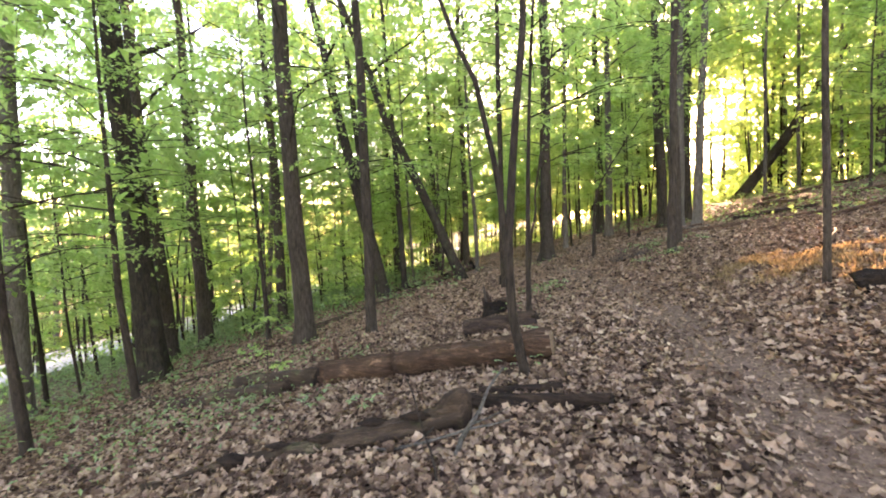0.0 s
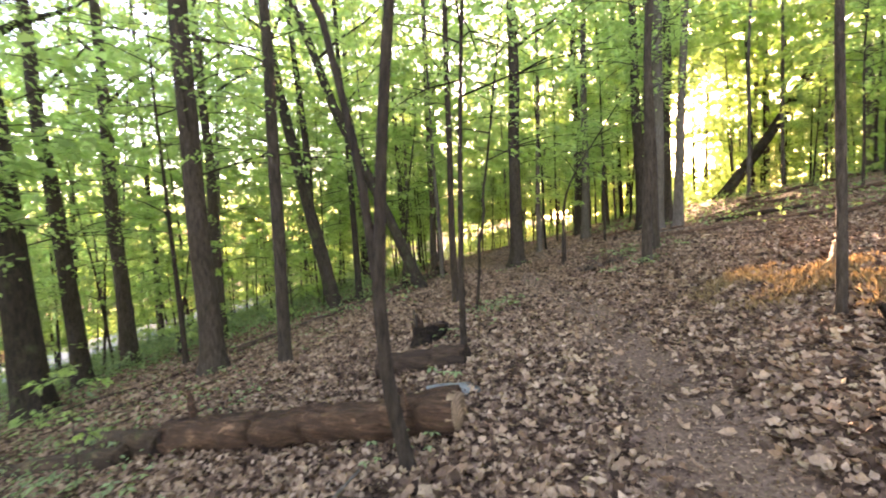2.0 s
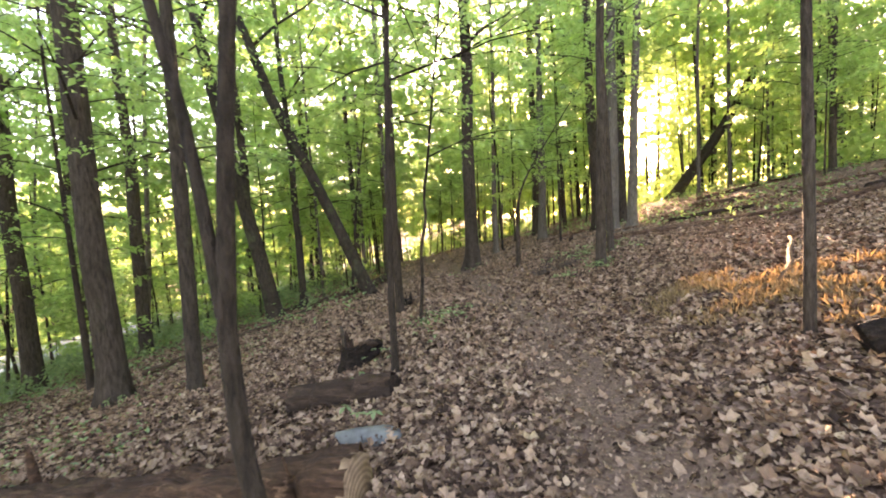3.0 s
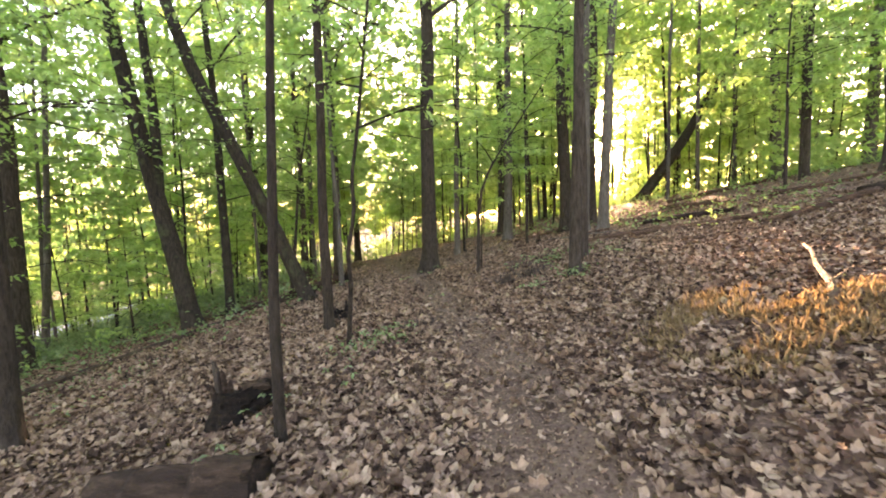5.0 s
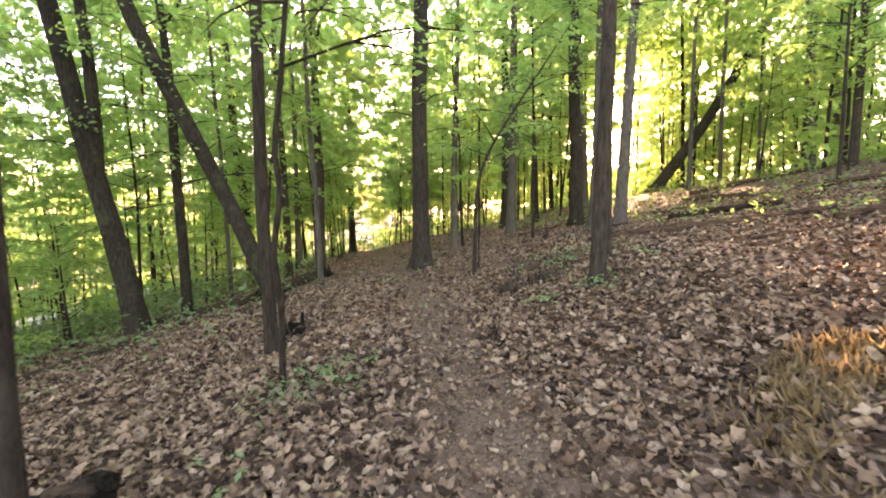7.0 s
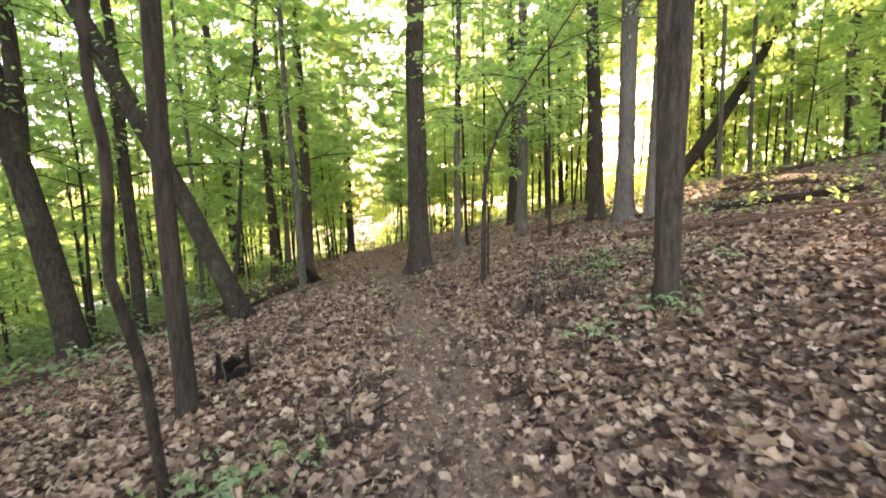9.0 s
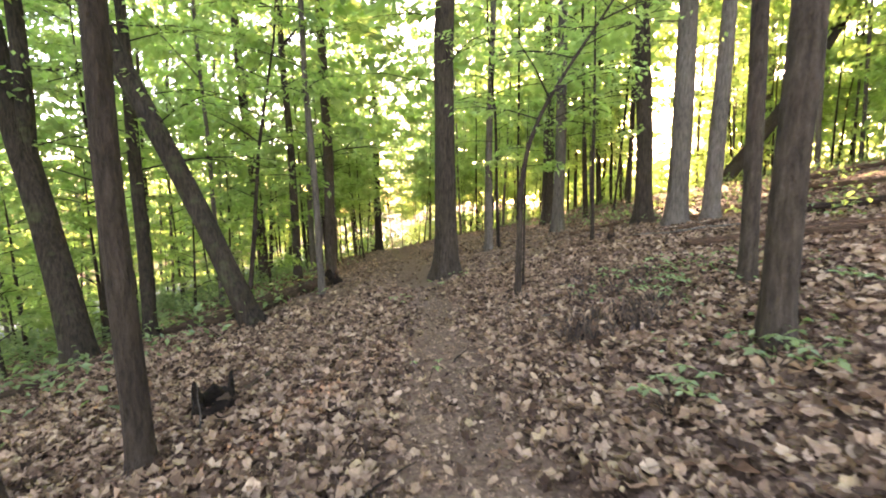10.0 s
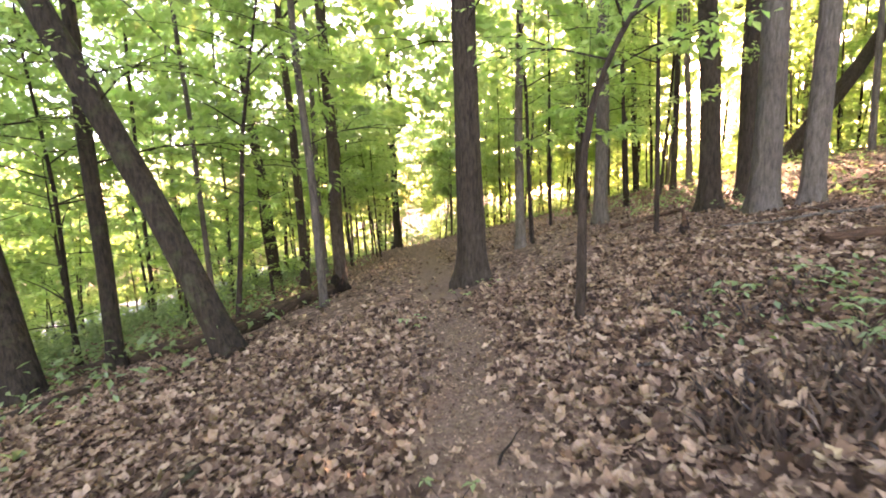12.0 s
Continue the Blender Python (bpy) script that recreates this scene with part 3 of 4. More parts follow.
young_tree(-2.3, 5.2, 0.02, 1.3, (0.05, 0.0), (), "thin little sapling with small pale leaves", seed=42, first=0.5, boughs=6, reach=0.5, leaf=0.07, count=12, rings=8, twigs=1)
young_tree(-4.8, 11.2, 0.13, 9, (-0.03, 0.02), (), seed=32, first=2.4, reach=1.8, boughs=16)
curved = young_tree(0.785, 4.17, 0.10, 9, (0.01, 0.0), ((0.35, -0.07, 0), (0.65, -0.12, 0), (1.2, -0.15, 0), (2.07, -0.10, 0.0), (2.7, -0.05, 0), (3.4, 0.03, 0), (9, 0.25, 0.2)), "curved dark sapling growing beside a sawn log", seed=33, first=3.6, boughs=14, reach=2.0, sides=16, rings=34)
fork = Geo()
fork.tube([(-0.15, 0, 1.3), (-0.20, 0, 1.85), (-0.25, 0.02, 2.2), (-0.40, 0.04, 2.95), (-0.60, 0.06, 3.4), (-1.1, 0.2, 5.0), (-1.6, 0.4, 7.0)], [0.034, 0.029, 0.027, 0.024, 0.021, 0.016, 0.006], 12, 0.08, 9)
part("second_stem", fork, BARK_DARK, curved)
young_tree(1.79, 9.12, 0.062, 6.5, (0.02, 0.0), ((0.8, 0.05, -0.2), (1.3, 0.03, -0.38), (1.75, 0.12, -0.48), (2.1, 0.08, -0.52), (2.5, 0.14, -0.56), (6, 0.5, -0.8)), "thin crooked sapling standing by the path", seed=34, first=2.5, boughs=12, sides=10, rings=30, reach=1.6)
young_tree(1.36, 6.78, 0.085, 8, (0.005, 0.0), ((1, 0.0, 0), (2.5, 0.04, 0), (8, 0.3, 0)), "thin upright sapling beside a short log", seed=35, first=3.0, boughs=14, reach=2.0, sides=12, rings=28)
young_tree(4.68, 5.1, 0.09, 9, (0.005, 0.02), (), "thin straight brown sapling among dry ferns", seed=36, first=3.4, boughs=14, reach=2.0, bark=BARK, sides=12, rings=24)
young_tree(4.62, 12.9, 0.085, 5, (0.02, 0.0), ((1.4, 0.0, 0), (1.9, 0.08, 0), (2.35, 0.25, 0), (2.9, 0.6, 0.1), (5, 2.0, 0.3)), "young sapling bent over uphill of the path", seed=37, first=2.0, boughs=14, sides=12, rings=30, reach=1.2)
young_tree(4.78, 13.2, 0.035, 2.6, (0.02, 0.0), (), "very thin sapling stem beside a bent one", seed=38, first=1.5, boughs=4, reach=0.5, rings=12, twigs=1)
young_tree(7.05, 15.9, 0.085, 6, (-0.01, 0.0), (), seed=39, first=2.0, boughs=14, reach=1.3)

# ---- the wood all round ----
# spots kept treeless so that far crowns do not block the low sun
SUN_GAPS = ((25, 36), (45, 81), (29, 58), (34, 57))
CORRIDORS = (((5.3, 6.2), 1.0), ((3.2, 9.3), 0.15))


def in_sunbeam(x, y):
    """Whether a tree at (x, y) would stand in the open lanes through which the low sun shines."""
    for (cx, cy), half in CORRIDORS:
        dx, dy = x - cx, y - cy
        along = dx * math.sin(radians(SUN_AZIMUTH)) + dy * math.cos(radians(SUN_AZIMUTH))
        if 0 < along < 52 and abs(dx * math.cos(radians(SUN_AZIMUTH)) - dy * math.sin(radians(SUN_AZIMUTH))) < half * (1 + along * 0.02):
            return True
    return False


def near_line(x, y, a, b, half):
    dx, dy = b[0] - a[0], b[1] - a[1]
    k = ((x - a[0]) * dx + (y - a[1]) * dy) / (dx * dx + dy * dy)
    return 0 < k < 1 and abs((x - a[0]) * dy - (y - a[1]) * dx) / math.hypot(dx, dy) < half


def surveyed(x, y, margin=0.0):
    """The stretch along the path whose trees are all placed one by one."""
    return (-7.5 + margin < x < 8.5 - margin and -1.0 < y < 17.5 - margin) or (8 < x < 17 and -1 < y < 17) or any(near_line(x, y, p, q, 2.7) for p in ((1, 2), (3, 9)) for q in ((18.8, 26.8), (22.5, 26.5)))


SET_TREES = [tuple(o.location[:2]) for o in scene.objects if o.name.split(".")[0] in ("tree", "sapling")]


def scatter(count, x0, x1, y0, y1, gap, seed, inner=None, margin=0.0):
    rng, out = random.Random(seed), []
    for _ in range(count * 40):
        if len(out) >= count:
            break
        x, y = rng.uniform(x0, x1), rng.uniform(y0, y1)
        if abs(x - 2) > 12 + 1.3 * (y + 6) or abs(road_distance(x, y)) < 4.2 or surveyed(x, y, margin) or in_sunbeam(x, y) or abs(x - float(trail_x(y))) < 1.6 or (-2 < x < 5 and -3 < y < 0):
            continue
        if any((x - p) ** 2 + (y - q) ** 2 < 9 for p, q in SUN_GAPS):
            continue
        if gap == 1.5 and x < -6 and y < 45 and road_distance(x, y) > -6 and rng.random() < 0.4:
            continue
        if inner and inner[0] < x < inner[1] and inner[2] < y < inner[3]:
            continue
        if all((x - a) ** 2 + (y - b) ** 2 > gap * gap for a, b in out + SET_TREES):
            out.append((x, y))
    return out


rng = random.Random(11)
MODELS = []
for i in range(8):
    # mostly grey bark: the haze over distant trunks is put into their colour
    thick = (0.16, 0.24, 0.40, 0.22, 0.13, 0.32, 0.46, 0.18)[i]
    ob = grown_tree(-40 + 7 * i, -30, thick, 17 + i % 3 * 2, (rng.gauss(0, 0.03), rng.gauss(0, 0.03)), (BARK_GREY, BARK, BARK_GREY, BARK_GREY, BARK_DARK, BARK, BARK_GREY, BARK_GREY)[i],
                    ("slender", "tall", "stout pale grey", "tall dark", "thin dark", "tall", "stout grey", "slender")[i] + " forest tree with a high leafy crown", sides=9, rings=9, seed=60 + i, limbs=2,
                    crown=FAR_CROWNS[i % 6], low=5.0, group="trees of the wood")
    MODELS.append(ob)
for x, y in scatter(205, -52, 56, -8, 90, 1.5, 5):
    ob = MODELS[rng.randrange(8)]
    copy_thing(ob, pose(x, y, gz(x, y), rng.gauss(0, 2.0), rng.gauss(0, 2.0), rng.uniform(0, 360)) @ Matrix.Diagonal((1, 1, rng.uniform(0.85, 1.1), 1)))


for x, y in scatter(64, -16, 26, 18, 62, 1.2, 31):
    ob = MODELS[(0, 4, 7)[rng.randrange(3)]]
    ob = copy_thing(ob, pose(x, y, gz(x, y), rng.gauss(0, 2.0), rng.gauss(0, 2.0), rng.uniform(0, 360)) @ Matrix.Diagonal((0.75, 0.75, rng.uniform(0.85, 1.1), 1)))
    next(o for o in ob.children if o.name.startswith("crown")).location.z = 4.0
for x, y in ((26.5, 34), (29.5, 38), (31, 33.5), (33, 42), (36, 36), (38, 45)):
    ob = MODELS[rng.randrange(8)]
    copy_thing(ob, pose(x, y, gz(x, y), rng.gauss(0, 2.0), rng.gauss(0, 2.0), rng.uniform(0, 360)))


# tall trees up the rise, whose crowns close over the low sun
for i in range(20):
    d, side = 17 + 1.5 * i, (2.2, -3.5, 4.8, -2.2, 7.0)[i % 5] + rng.uniform(-0.4, 0.4)
    x, y = 5.2 + 0.479 * d + 0.878 * side, 6.6 + 0.878 * d - 0.479 * side
    if min((x - a) ** 2 + (y - b) ** 2 for a, b in SET_TREES) < 1.2:
        continue
    ob = copy_thing(MODELS[(0, 4, 7, 1)[i % 4]], pose(x, y, gz(x, y), rng.gauss(0, 1.5), rng.gauss(0, 1.5), rng.uniform(0, 360)) @ Matrix.Diagonal((1, 1, 1.3, 1)))
    next(o for o in ob.children if o.name.startswith("crown")).location.z = 0.09 * d


def young_models(count, y, first, leaf, boughs, leaves, seed, label, group, tall=6.0, reach=2.0):
    out = []
    for i in range(count):
        ob = young_tree(-40 + 7 * i, y, 0.07 + 0.012 * i, tall + 0.12 * tall * i, (rng.gauss(0, 0.04), rng.gauss(0, 0.04)), (), "", boughs, first + 0.2 * (i % 3), reach, leaf, leaves, seed + i, None, 6, 9, 0.05, None, 2)
        out.append(tagged(ob, label, "sapling", group))
    return out


def plant(models, places):
    for x, y in places:
        copy_thing(models[rng.randrange(len(models))], pose(x, y, gz(x, y), rng.gauss(0, 2), rng.gauss(0, 2), rng.uniform(0, 360)))


NEAR_YOUNG = young_models(6, -36, 2.0, 0.155, 20, 36, 80, "young understory tree with wide layers of green leaves", "young trees of the wood")
BUSHES = young_models(4, -48, 0.35, 0.15, 14, 30, 100, "low leafy shrub on the downhill slope", "shrubs on the slope", 2.8, 1.5)
plant(NEAR_YOUNG, scatter(105, -5, 32, -3, 44, 1.35, 6, margin=1.0) + scatter(28, -26, -5, 4, 44, 1.6, 16, margin=1.0))
# the last four are added only to keep a streak of sun off the path
plant(NEAR_YOUNG, ((13.4, 13.2), (15.6, 14.6), (16.4, 18.0), (18.2, 16.6), (13.4, 10.2), (24.0, 33.0), (1.2, 33.0), (4.8, 36.0), (2.6, 40.0), (0.0, 37.0), (3.4, 44.0), (26.0, 37.0), (23.6, 29.6), (28.0, 33.0), (25.4, 27.2), (-9.5, 10.6), (-11.2, 13.2), (-12.4, 9.2), (-10.6, 16.2), (-13.2, 17.4), (-8.9, 18.6), (-10.8, 6.8), (17.0, 34.3), (20.6, 42.2), (14.2, 28.8), (16.5, 31.5)))
plant(BUSHES, [(x, y) for x, y in scatter(190, -34, -4, 4, 56, 1.2, 18) if 3.5 < road_distance(x, y) < 9])
plant(BUSHES, ((-5.2, 17.6), (-3.3, 17.2), (-2.2, 18.9), (-0.6, 20.0), (-6.3, 13.4), (-7.6, 15.6), (-9.4, 12.2), (-3.6, 15.2), (-9.6, 7.6)))
plant(BUSHES, scatter(16, -22, -3, 6, 46, 1.2, 8, inner=(-7.5, -3, 0, 17)))


def far_young_wood(places):
    """The leafy young trees farther off, past counting, as one mass."""
    g = Geo()
    for x, y in places:
        seed = rng.randrange(10 ** 6)
        pts = stem_points(8.5, (rng.gauss(0, 0.04), rng.gauss(0, 0.04)), (), 6, 0.05, seed)[4:]
        o = Vector((x, y, gz(x, y)))
        pts = [p + o - Vector((0, 0, 0.5)) for p in pts]
        r = rng.uniform(0.035, 0.07)
        g.tube(pts, [r * (1 - 0.8 * i / (len(pts) - 1)) for i in range(len(pts))], 4, slot=1)
        for i in range(13):
            z, w = rng.uniform(3.2, 8.3), rng.uniform(0, 6.3)
            leafy_bough(g, at_height(pts, o.z + z), w, 2.5 * (1.1 - 0.08 * z) * rng.uniform(0.6, 1.2), rng, 0.34, 54, False)
    tagged(new("far_young_wood", g.mesh("far_young_wood", [LEAF_FAR, BARK_DARK], False)), "mass of leafy young trees farther off in the wood", "trees", "", "stuff")


def up_the_lane(away, side):
    """A place far along the open lane towards the low sun, where low growth stands under its beams."""
    a = radians(SUN_AZIMUTH)
    return 5.3 + math.sin(a) * away + math.cos(a) * side, 6.2 + math.cos(a) * away - math.sin(a) * side


far_young_wood([up_the_lane(62 + 1.6 * i, (-2.6, 1.0, 3.0, -0.8)[i % 4]) for i in range(14)] + scatter(125, -5, 58, -8, 92, 1.5, 7, inner=(-16, 20, -10, 28)) + scatter(42, -55, -5, -8, 92, 2.2, 27, inner=(-16, 20, -10, 28)))


def far_shrubs(places):
    """Low leafy growth far off between the trunks, past counting."""
    g = Geo()
    for x, y in places:
        k, h, z = 120, rng.uniform(1.2, 2.8), gz(x, y)
        where = np.array([(x + rng.gauss(0, 0.9), y + rng.gauss(0, 0.9), z + h * rng.random() ** 0.8) for _ in range(k)])
        g.leaves(FAR_GREEN, FAR_GREEN_FACES, where, np.array([rng.uniform(0, 6.3) for _ in range(k)]), np.array([rng.gauss(-0.3, 0.5) for _ in range(k)]), np.array([rng.gauss(0, 0.5) for _ in range(k)]), 0.36 * np.array([rng.uniform(0.6, 1.3) for _ in range(k)]))
    tagged(new("far_shrubs", g.mesh("far_shrubs", [LEAF_FAR], False)), "low green shrubs far off between the trunks", "shrubs", "", "stuff")


far_shrubs([up_the_lane(34 + 2.2 * i, (-1.6, 0.9, 2.2, -0.3)[i % 4]) for i in range(14)] + [(2.5, 43), (0.8, 46), (4.6, 44.5), (3.0, 50), (-0.5, 41), (6.2, 47), (1.8, 53), (4.8, 55), (-2.2, 45), (7.6, 52)] + scatter(420, -50, 56, 34, 96, 1.2, 21) + [(x, y) for x, y in scatter(100, -60, -14, 8, 70, 1.4, 22) if road_distance(x, y) < -4.5]
           + scatter(150, 17, 48, 14, 48, 1.4, 23))


# ---- fallen wood ----
def log_thing(name, a, b, r0, r1, label, bark, ends=(None, None), sides=14, rough=0.10, seed=0, rings=10, sink=0.35, sag=0.0, category="log", end_labels=("", "")):
    """A log lying on the ground from a to b (x, y), following the slope. ends: the material of each cut face."""
    a, b = Vector(a), Vector(b)
    za, zb = gz(*a) + r0 * (1 - sink), gz(*b) + r1 * (1 - sink)
    turn = math.atan2(b.y - a.y, b.x - a.x)
    root = thing(name, a.x, a.y, gz(*a), label, category, "", math.degrees(turn))
    o, back = Vector((a.x, a.y, gz(*a))), Matrix.Rotation(-turn, 3, "Z")
    pts, radii, rng = [], [], random.Random(seed)
    for i in range(rings):
        s = i / (rings - 1)
        p = a.lerp(b, s)
        z = za + (zb - za) * s
        z = max(z, gz(*p) + (r0 + (r1 - r0) * s) * (0.5 - sink)) - sag * math.sin(math.pi * s)
        pts.append(back @ (Vector((p.x, p.y, z)) - o) + Vector((rng.gauss(0, 0.1), rng.gauss(0, 0.1), rng.gauss(0, 0.06))) * r0 * (0 < i < rings - 1))
        radii.append((r0 + (r1 - r0) * s) * rng.uniform(0.95, 1.05))
    g = Geo()
    g.tube(pts, radii, sides, rough, seed, caps=(ends[0] is None, ends[1] is None))
    part("bark", g, bark, root)
    for end, face, inner in ((0, ends[0], 1), (-1, ends[1], -2)):
        if face is not None:
            e = Geo()
            way = (pts[end] - pts[inner]).normalized()
            e.tube([pts[end] - way * 0.05, pts[end] + way * 0.004], [radii[end] * 0.97, radii[end] * 0.93], sides, rough, seed, caps=(False, True))
            part("cut_end", e, face, root, "pale sawn end" if face is SAWN else "dark broken end")
    return root, pts, radii


def stick(a, b, r, label="thin dead stick lying on the leaves", bark=None, lift=0.0, seed=0, name="stick", twig=0, bend=0.06):
    """A bent dead stick on the ground."""
    rng = random.Random(seed)
    a, b = Vector(a), Vector(b)
    o = Vector((a.x, a.y, gz(*a)))
    root = thing(name, *o, label, name)
    side = Vector((-(b - a).y, (b - a).x)) * bend
    pts = []
    for i in range(8):
        s = i / 7
        p = a.lerp(b, s) + side * (math.sin(3.1 * s + seed) + 0.4 * math.sin(9 * s + seed))
        pts.append(Vector((p.x, p.y, gz(*p) + r * 0.8 + 0.012 + lift * s)) - o)
    g = Geo()
    g.tube(pts, [r * (1 - 0.6 * i / 7) for i in range(8)], 7, 0.1, seed, caps=(True, True))
    part("stem", g, bark or LOG_BARK, root)
    for k in range(twig):
        i = 2 + 2 * k
        w = rng.uniform(-1, 1)
        way = (pts[i + 1] - pts[i]).normalized()
        q = Vector((way.x * math.cos(w) - way.y * math.sin(w), way.x * math.sin(w) + way.y * math.cos(w), 0.15))
        t = Geo()
        t.tube([pts[i], pts[i] + q * 0.15, pts[i] + q * 0.34 + Vector((0, 0, 0.03))], [r * 0.5, r * 0.35, r * 0.1], 5)
        part("twig", t, bark or LOG_BARK, root)
    return root


def lump(center, size, seed, rough=0.3, sides=14, rings=9, slot=0, g=None):
    """An uneven rounded mass."""
    g, rng = g or Geo(), random.Random(seed)
    ph = [rng.uniform(0, 6.3) for _ in range(6)]
    start = len(g.v)
    for i in range(rings):
        t = math.pi * i / (rings - 1)
        for j in range(sides):
            w = 2 * math.pi * j / sides
            k = 1 + rough * (0.5 * math.sin(2 * w + ph[0] + t) + 0.4 * math.sin(3 * w + ph[1] - 2 * t) + 0.4 * math.sin(5 * w + 3 * t + ph[2]) * math.sin(t) + rng.uniform(-0.25, 0.25))
            g.v.append((center[0] + size[0] * k * math.sin(t) * math.cos(w), center[1] + size[1] * k * math.sin(t) * math.sin(w), center[2] + size[2] * (1 + (k - 1) * math.sin(t)) * math.cos(t)))
    for i in range(rings - 1):
        for j in range(sides):
            q = (j + 1) % sides
            g.f.append((start + i * sides + j, start + (i + 1) * sides + j, start + (i + 1) * sides + q, start + i * sides + q))
            g.k.append(slot)
    return g


# the long sawn log, its broken lower half and the short logs by the path
root, pts, radii = log_thing("log", (1.16, 4.52), (-1.75, 5.65), 0.17, 0.155, "long fallen log with peeling brown bark and a sawn end", LOG_BARK, (SAWN, ROTTEN), 30, 0.19, 3, 34, 0.16)
g = Geo()
g.tube([pts[4] + Vector((0, 0.08, 0.08)), pts[4] + Vector((0.01, 0.16, 0.16)), pts[4] + Vector((0.05, 0.17, 0.3))], [0.018, 0.013, 0.005], 6)
part("branch_stub", g, LOG_BARK, root)
log_thing("log", (-1.7, 5.55), (-3.4, 6.65), 0.14, 0.11, "broken mossy length of rotting log on the slope", LOG_MOSSY, (ROTTEN, None), 18, 0.16, 4, 12)
log_thing("log", (-2.2, 5.65), (-4.35, 6.35), 0.12, 0.09, "grey mossy log lying down the slope", LOG_MOSSY, (None, None), 16, 0.14, 5, 12)
log_thing("log", (1.36, 6.18), (0.30, 6.52), 0.135, 0.14, "short dark log with bark split lengthwise", ROTTEN_BARK, (ROTTEN, ROTTEN), 22, 0.18, 6, 14, 0.5)
log_thing("log", (1.28, 3.2), (0.2, 3.75), 0.075, 0.085, "short rotten dark log sunk in the leaves", ROTTEN, (None, None), 20, 0.3, 7, 22)
log_thing("log", (1.0, 3.62), (0.3, 3.95), 0.05, 0.05, "crumbled piece of dark rotten wood", ROTTEN, (None, None), 14, 0.25, 8, 10)
root, pts, radii = log_thing("log", (0.14, 3.42), (-2.8, 3.62), 0.13, 0.03, "rotten mossy log tapering into the leaves from a broken end", LOG_MOSSY, (ROTTEN, None), 26, 0.32, 9, 30, 0.3)
g = Geo()
g.tube([pts[1] + Vector((-0.03, 0, -0.08)), pts[1] + Vector((-0.03, 0, 0.03)), pts[1] + Vector((-0.07, 0.01, 0.13)), pts[1] + Vector((-0.10, 0.02, 0.21)), pts[1] + Vector((-0.11, 0.02, 0.24))], [0.15, 0.135, 0.10, 0.06, 0.02], 18, 0.4, 12)
part("broken_stub", g, LOG_MOSSY, root, "torn upright stub of rotten wood")
for k in range(5):
    g, o = Geo(), pts[3 + 4 * k] + Vector((0, (0.05, -0.06, 0.02, -0.03, 0.04)[k], 0.06 - 0.008 * k))
    g.tube([o, o + Vector((0.12, 0.02, 0.02)), o + Vector((0.26, -0.01, 0.0))], [0.03, 0.045, 0.012], 8, 0.4, 70 + k, caps=(True, True))
    part("bark_flake", g, ROTTEN, root, "loose flake of dark bark")
log_thing("log", (-3.6, 10.9), (-1.1, 14.6), 0.10, 0.07, "thin fallen trunk among the leaves downhill", LOG_MOSSY, (None, None), 12, 0.12, 11, 12)
log_thing("log", (0.1, 15.75), (1.15, 18.5), 0.18, 0.16, "mossy green fallen trunk beside the leaning tree", LOG_MOSSY, (ROTTEN, ROTTEN), 18, 0.10, 12, 14)
log_thing("log", (0.0, 15.6), (-2.6, 16.2), 0.13, 0.09, "dark fallen trunk on the green slope", LOG_MOSSY, (None, None), 12, 0.12, 13, 12)
log_thing("log", (4.55, 4.58), (6.0, 3.8), 0.13, 0.12, "black decayed log end half buried in leaves", BLACK_ROT, (BLACK_ROT, BLACK_ROT), 22, 0.35, 14, 16, 0.55)
RISE = "dead fallen pole lying across the leafy bank"
for k, (p, q, r0, r1, bark, label) in enumerate((
        ((9.98, 14.4), (11.2, 12.6), 0.09, 0.07, ROTTEN, "dark fallen trunk lying across the rise"),
        ((8.2, 12.45), (9.6, 11.5), 0.07, 0.06, LOG_BARK, RISE), ((12.6, 17.0), (12.4, 14.3), 0.09, 0.07, LOG_BARK, "weathered fallen trunk near the top of the rise"),
        ((8.25, 12.95), (10.5, 11.05), 0.05, 0.06, LOG_BARK, RISE), ((9.5, 10.3), (11.9, 10.1), 0.06, 0.09, LOG_BARK, RISE),
        ((11.8, 10.3), (14.0, 9.3), 0.14, 0.12, ROTTEN, "thick dark rotting log at the top of the bank"), ((7.4, 17.8), (9.9, 19.4), 0.05, 0.05, LOG_BARK, "thin fallen trunk at the foot of the trees"),
        ((6.6, 15.6), (9.2, 14.9), 0.05, 0.045, LOG_BARK, "thin dead pole lying on the leaves"), ((7.1, 13.1), (9.0, 12.5), 0.08, 0.065, LOG_BARK, RISE),
        ((13.9, 18.3), (17.2, 16.8), 0.10, 0.08, LOG_BARK, "weathered fallen trunk on the ridge"), ((12.9, 13.2), (14.6, 11.3), 0.07, 0.06, LOG_BARK, RISE), ((10.7, 15.9), (13.2, 15.2), 0.06, 0.05, LOG_BARK, RISE))):
    log_thing("log", p, q, r0, r1, label, bark, (None, None), 12, 0.15, 40 + k, 12, 0.25)
stick((5.5, 6.15), (7.3, 7.85), 0.04, "pale bare branch lit gold among dry ferns", PALE_WOOD, 0.05, 3, "fallen_branch", 2, 0.025)
stick((0.10, 2.85), (0.46, 3.85), 0.022, "grey stick propped across a rotten log", BARK_GREY, 0.25, 1, twig=1)
stick((-0.6, 3.15), (0.45, 3.15), 0.016, "thin grey stick lying over the leaves", BARK_GREY, 0.08, 2, twig=1)
stick((-0.1, 2.6), (-0.32, 2.95), 0.010, "thin upright twig beside a rotten log", BARK_DARK, 0.62, 3)
stick((-0.9, 4.35), (-2.9, 4.25), 0.018, seed=4)
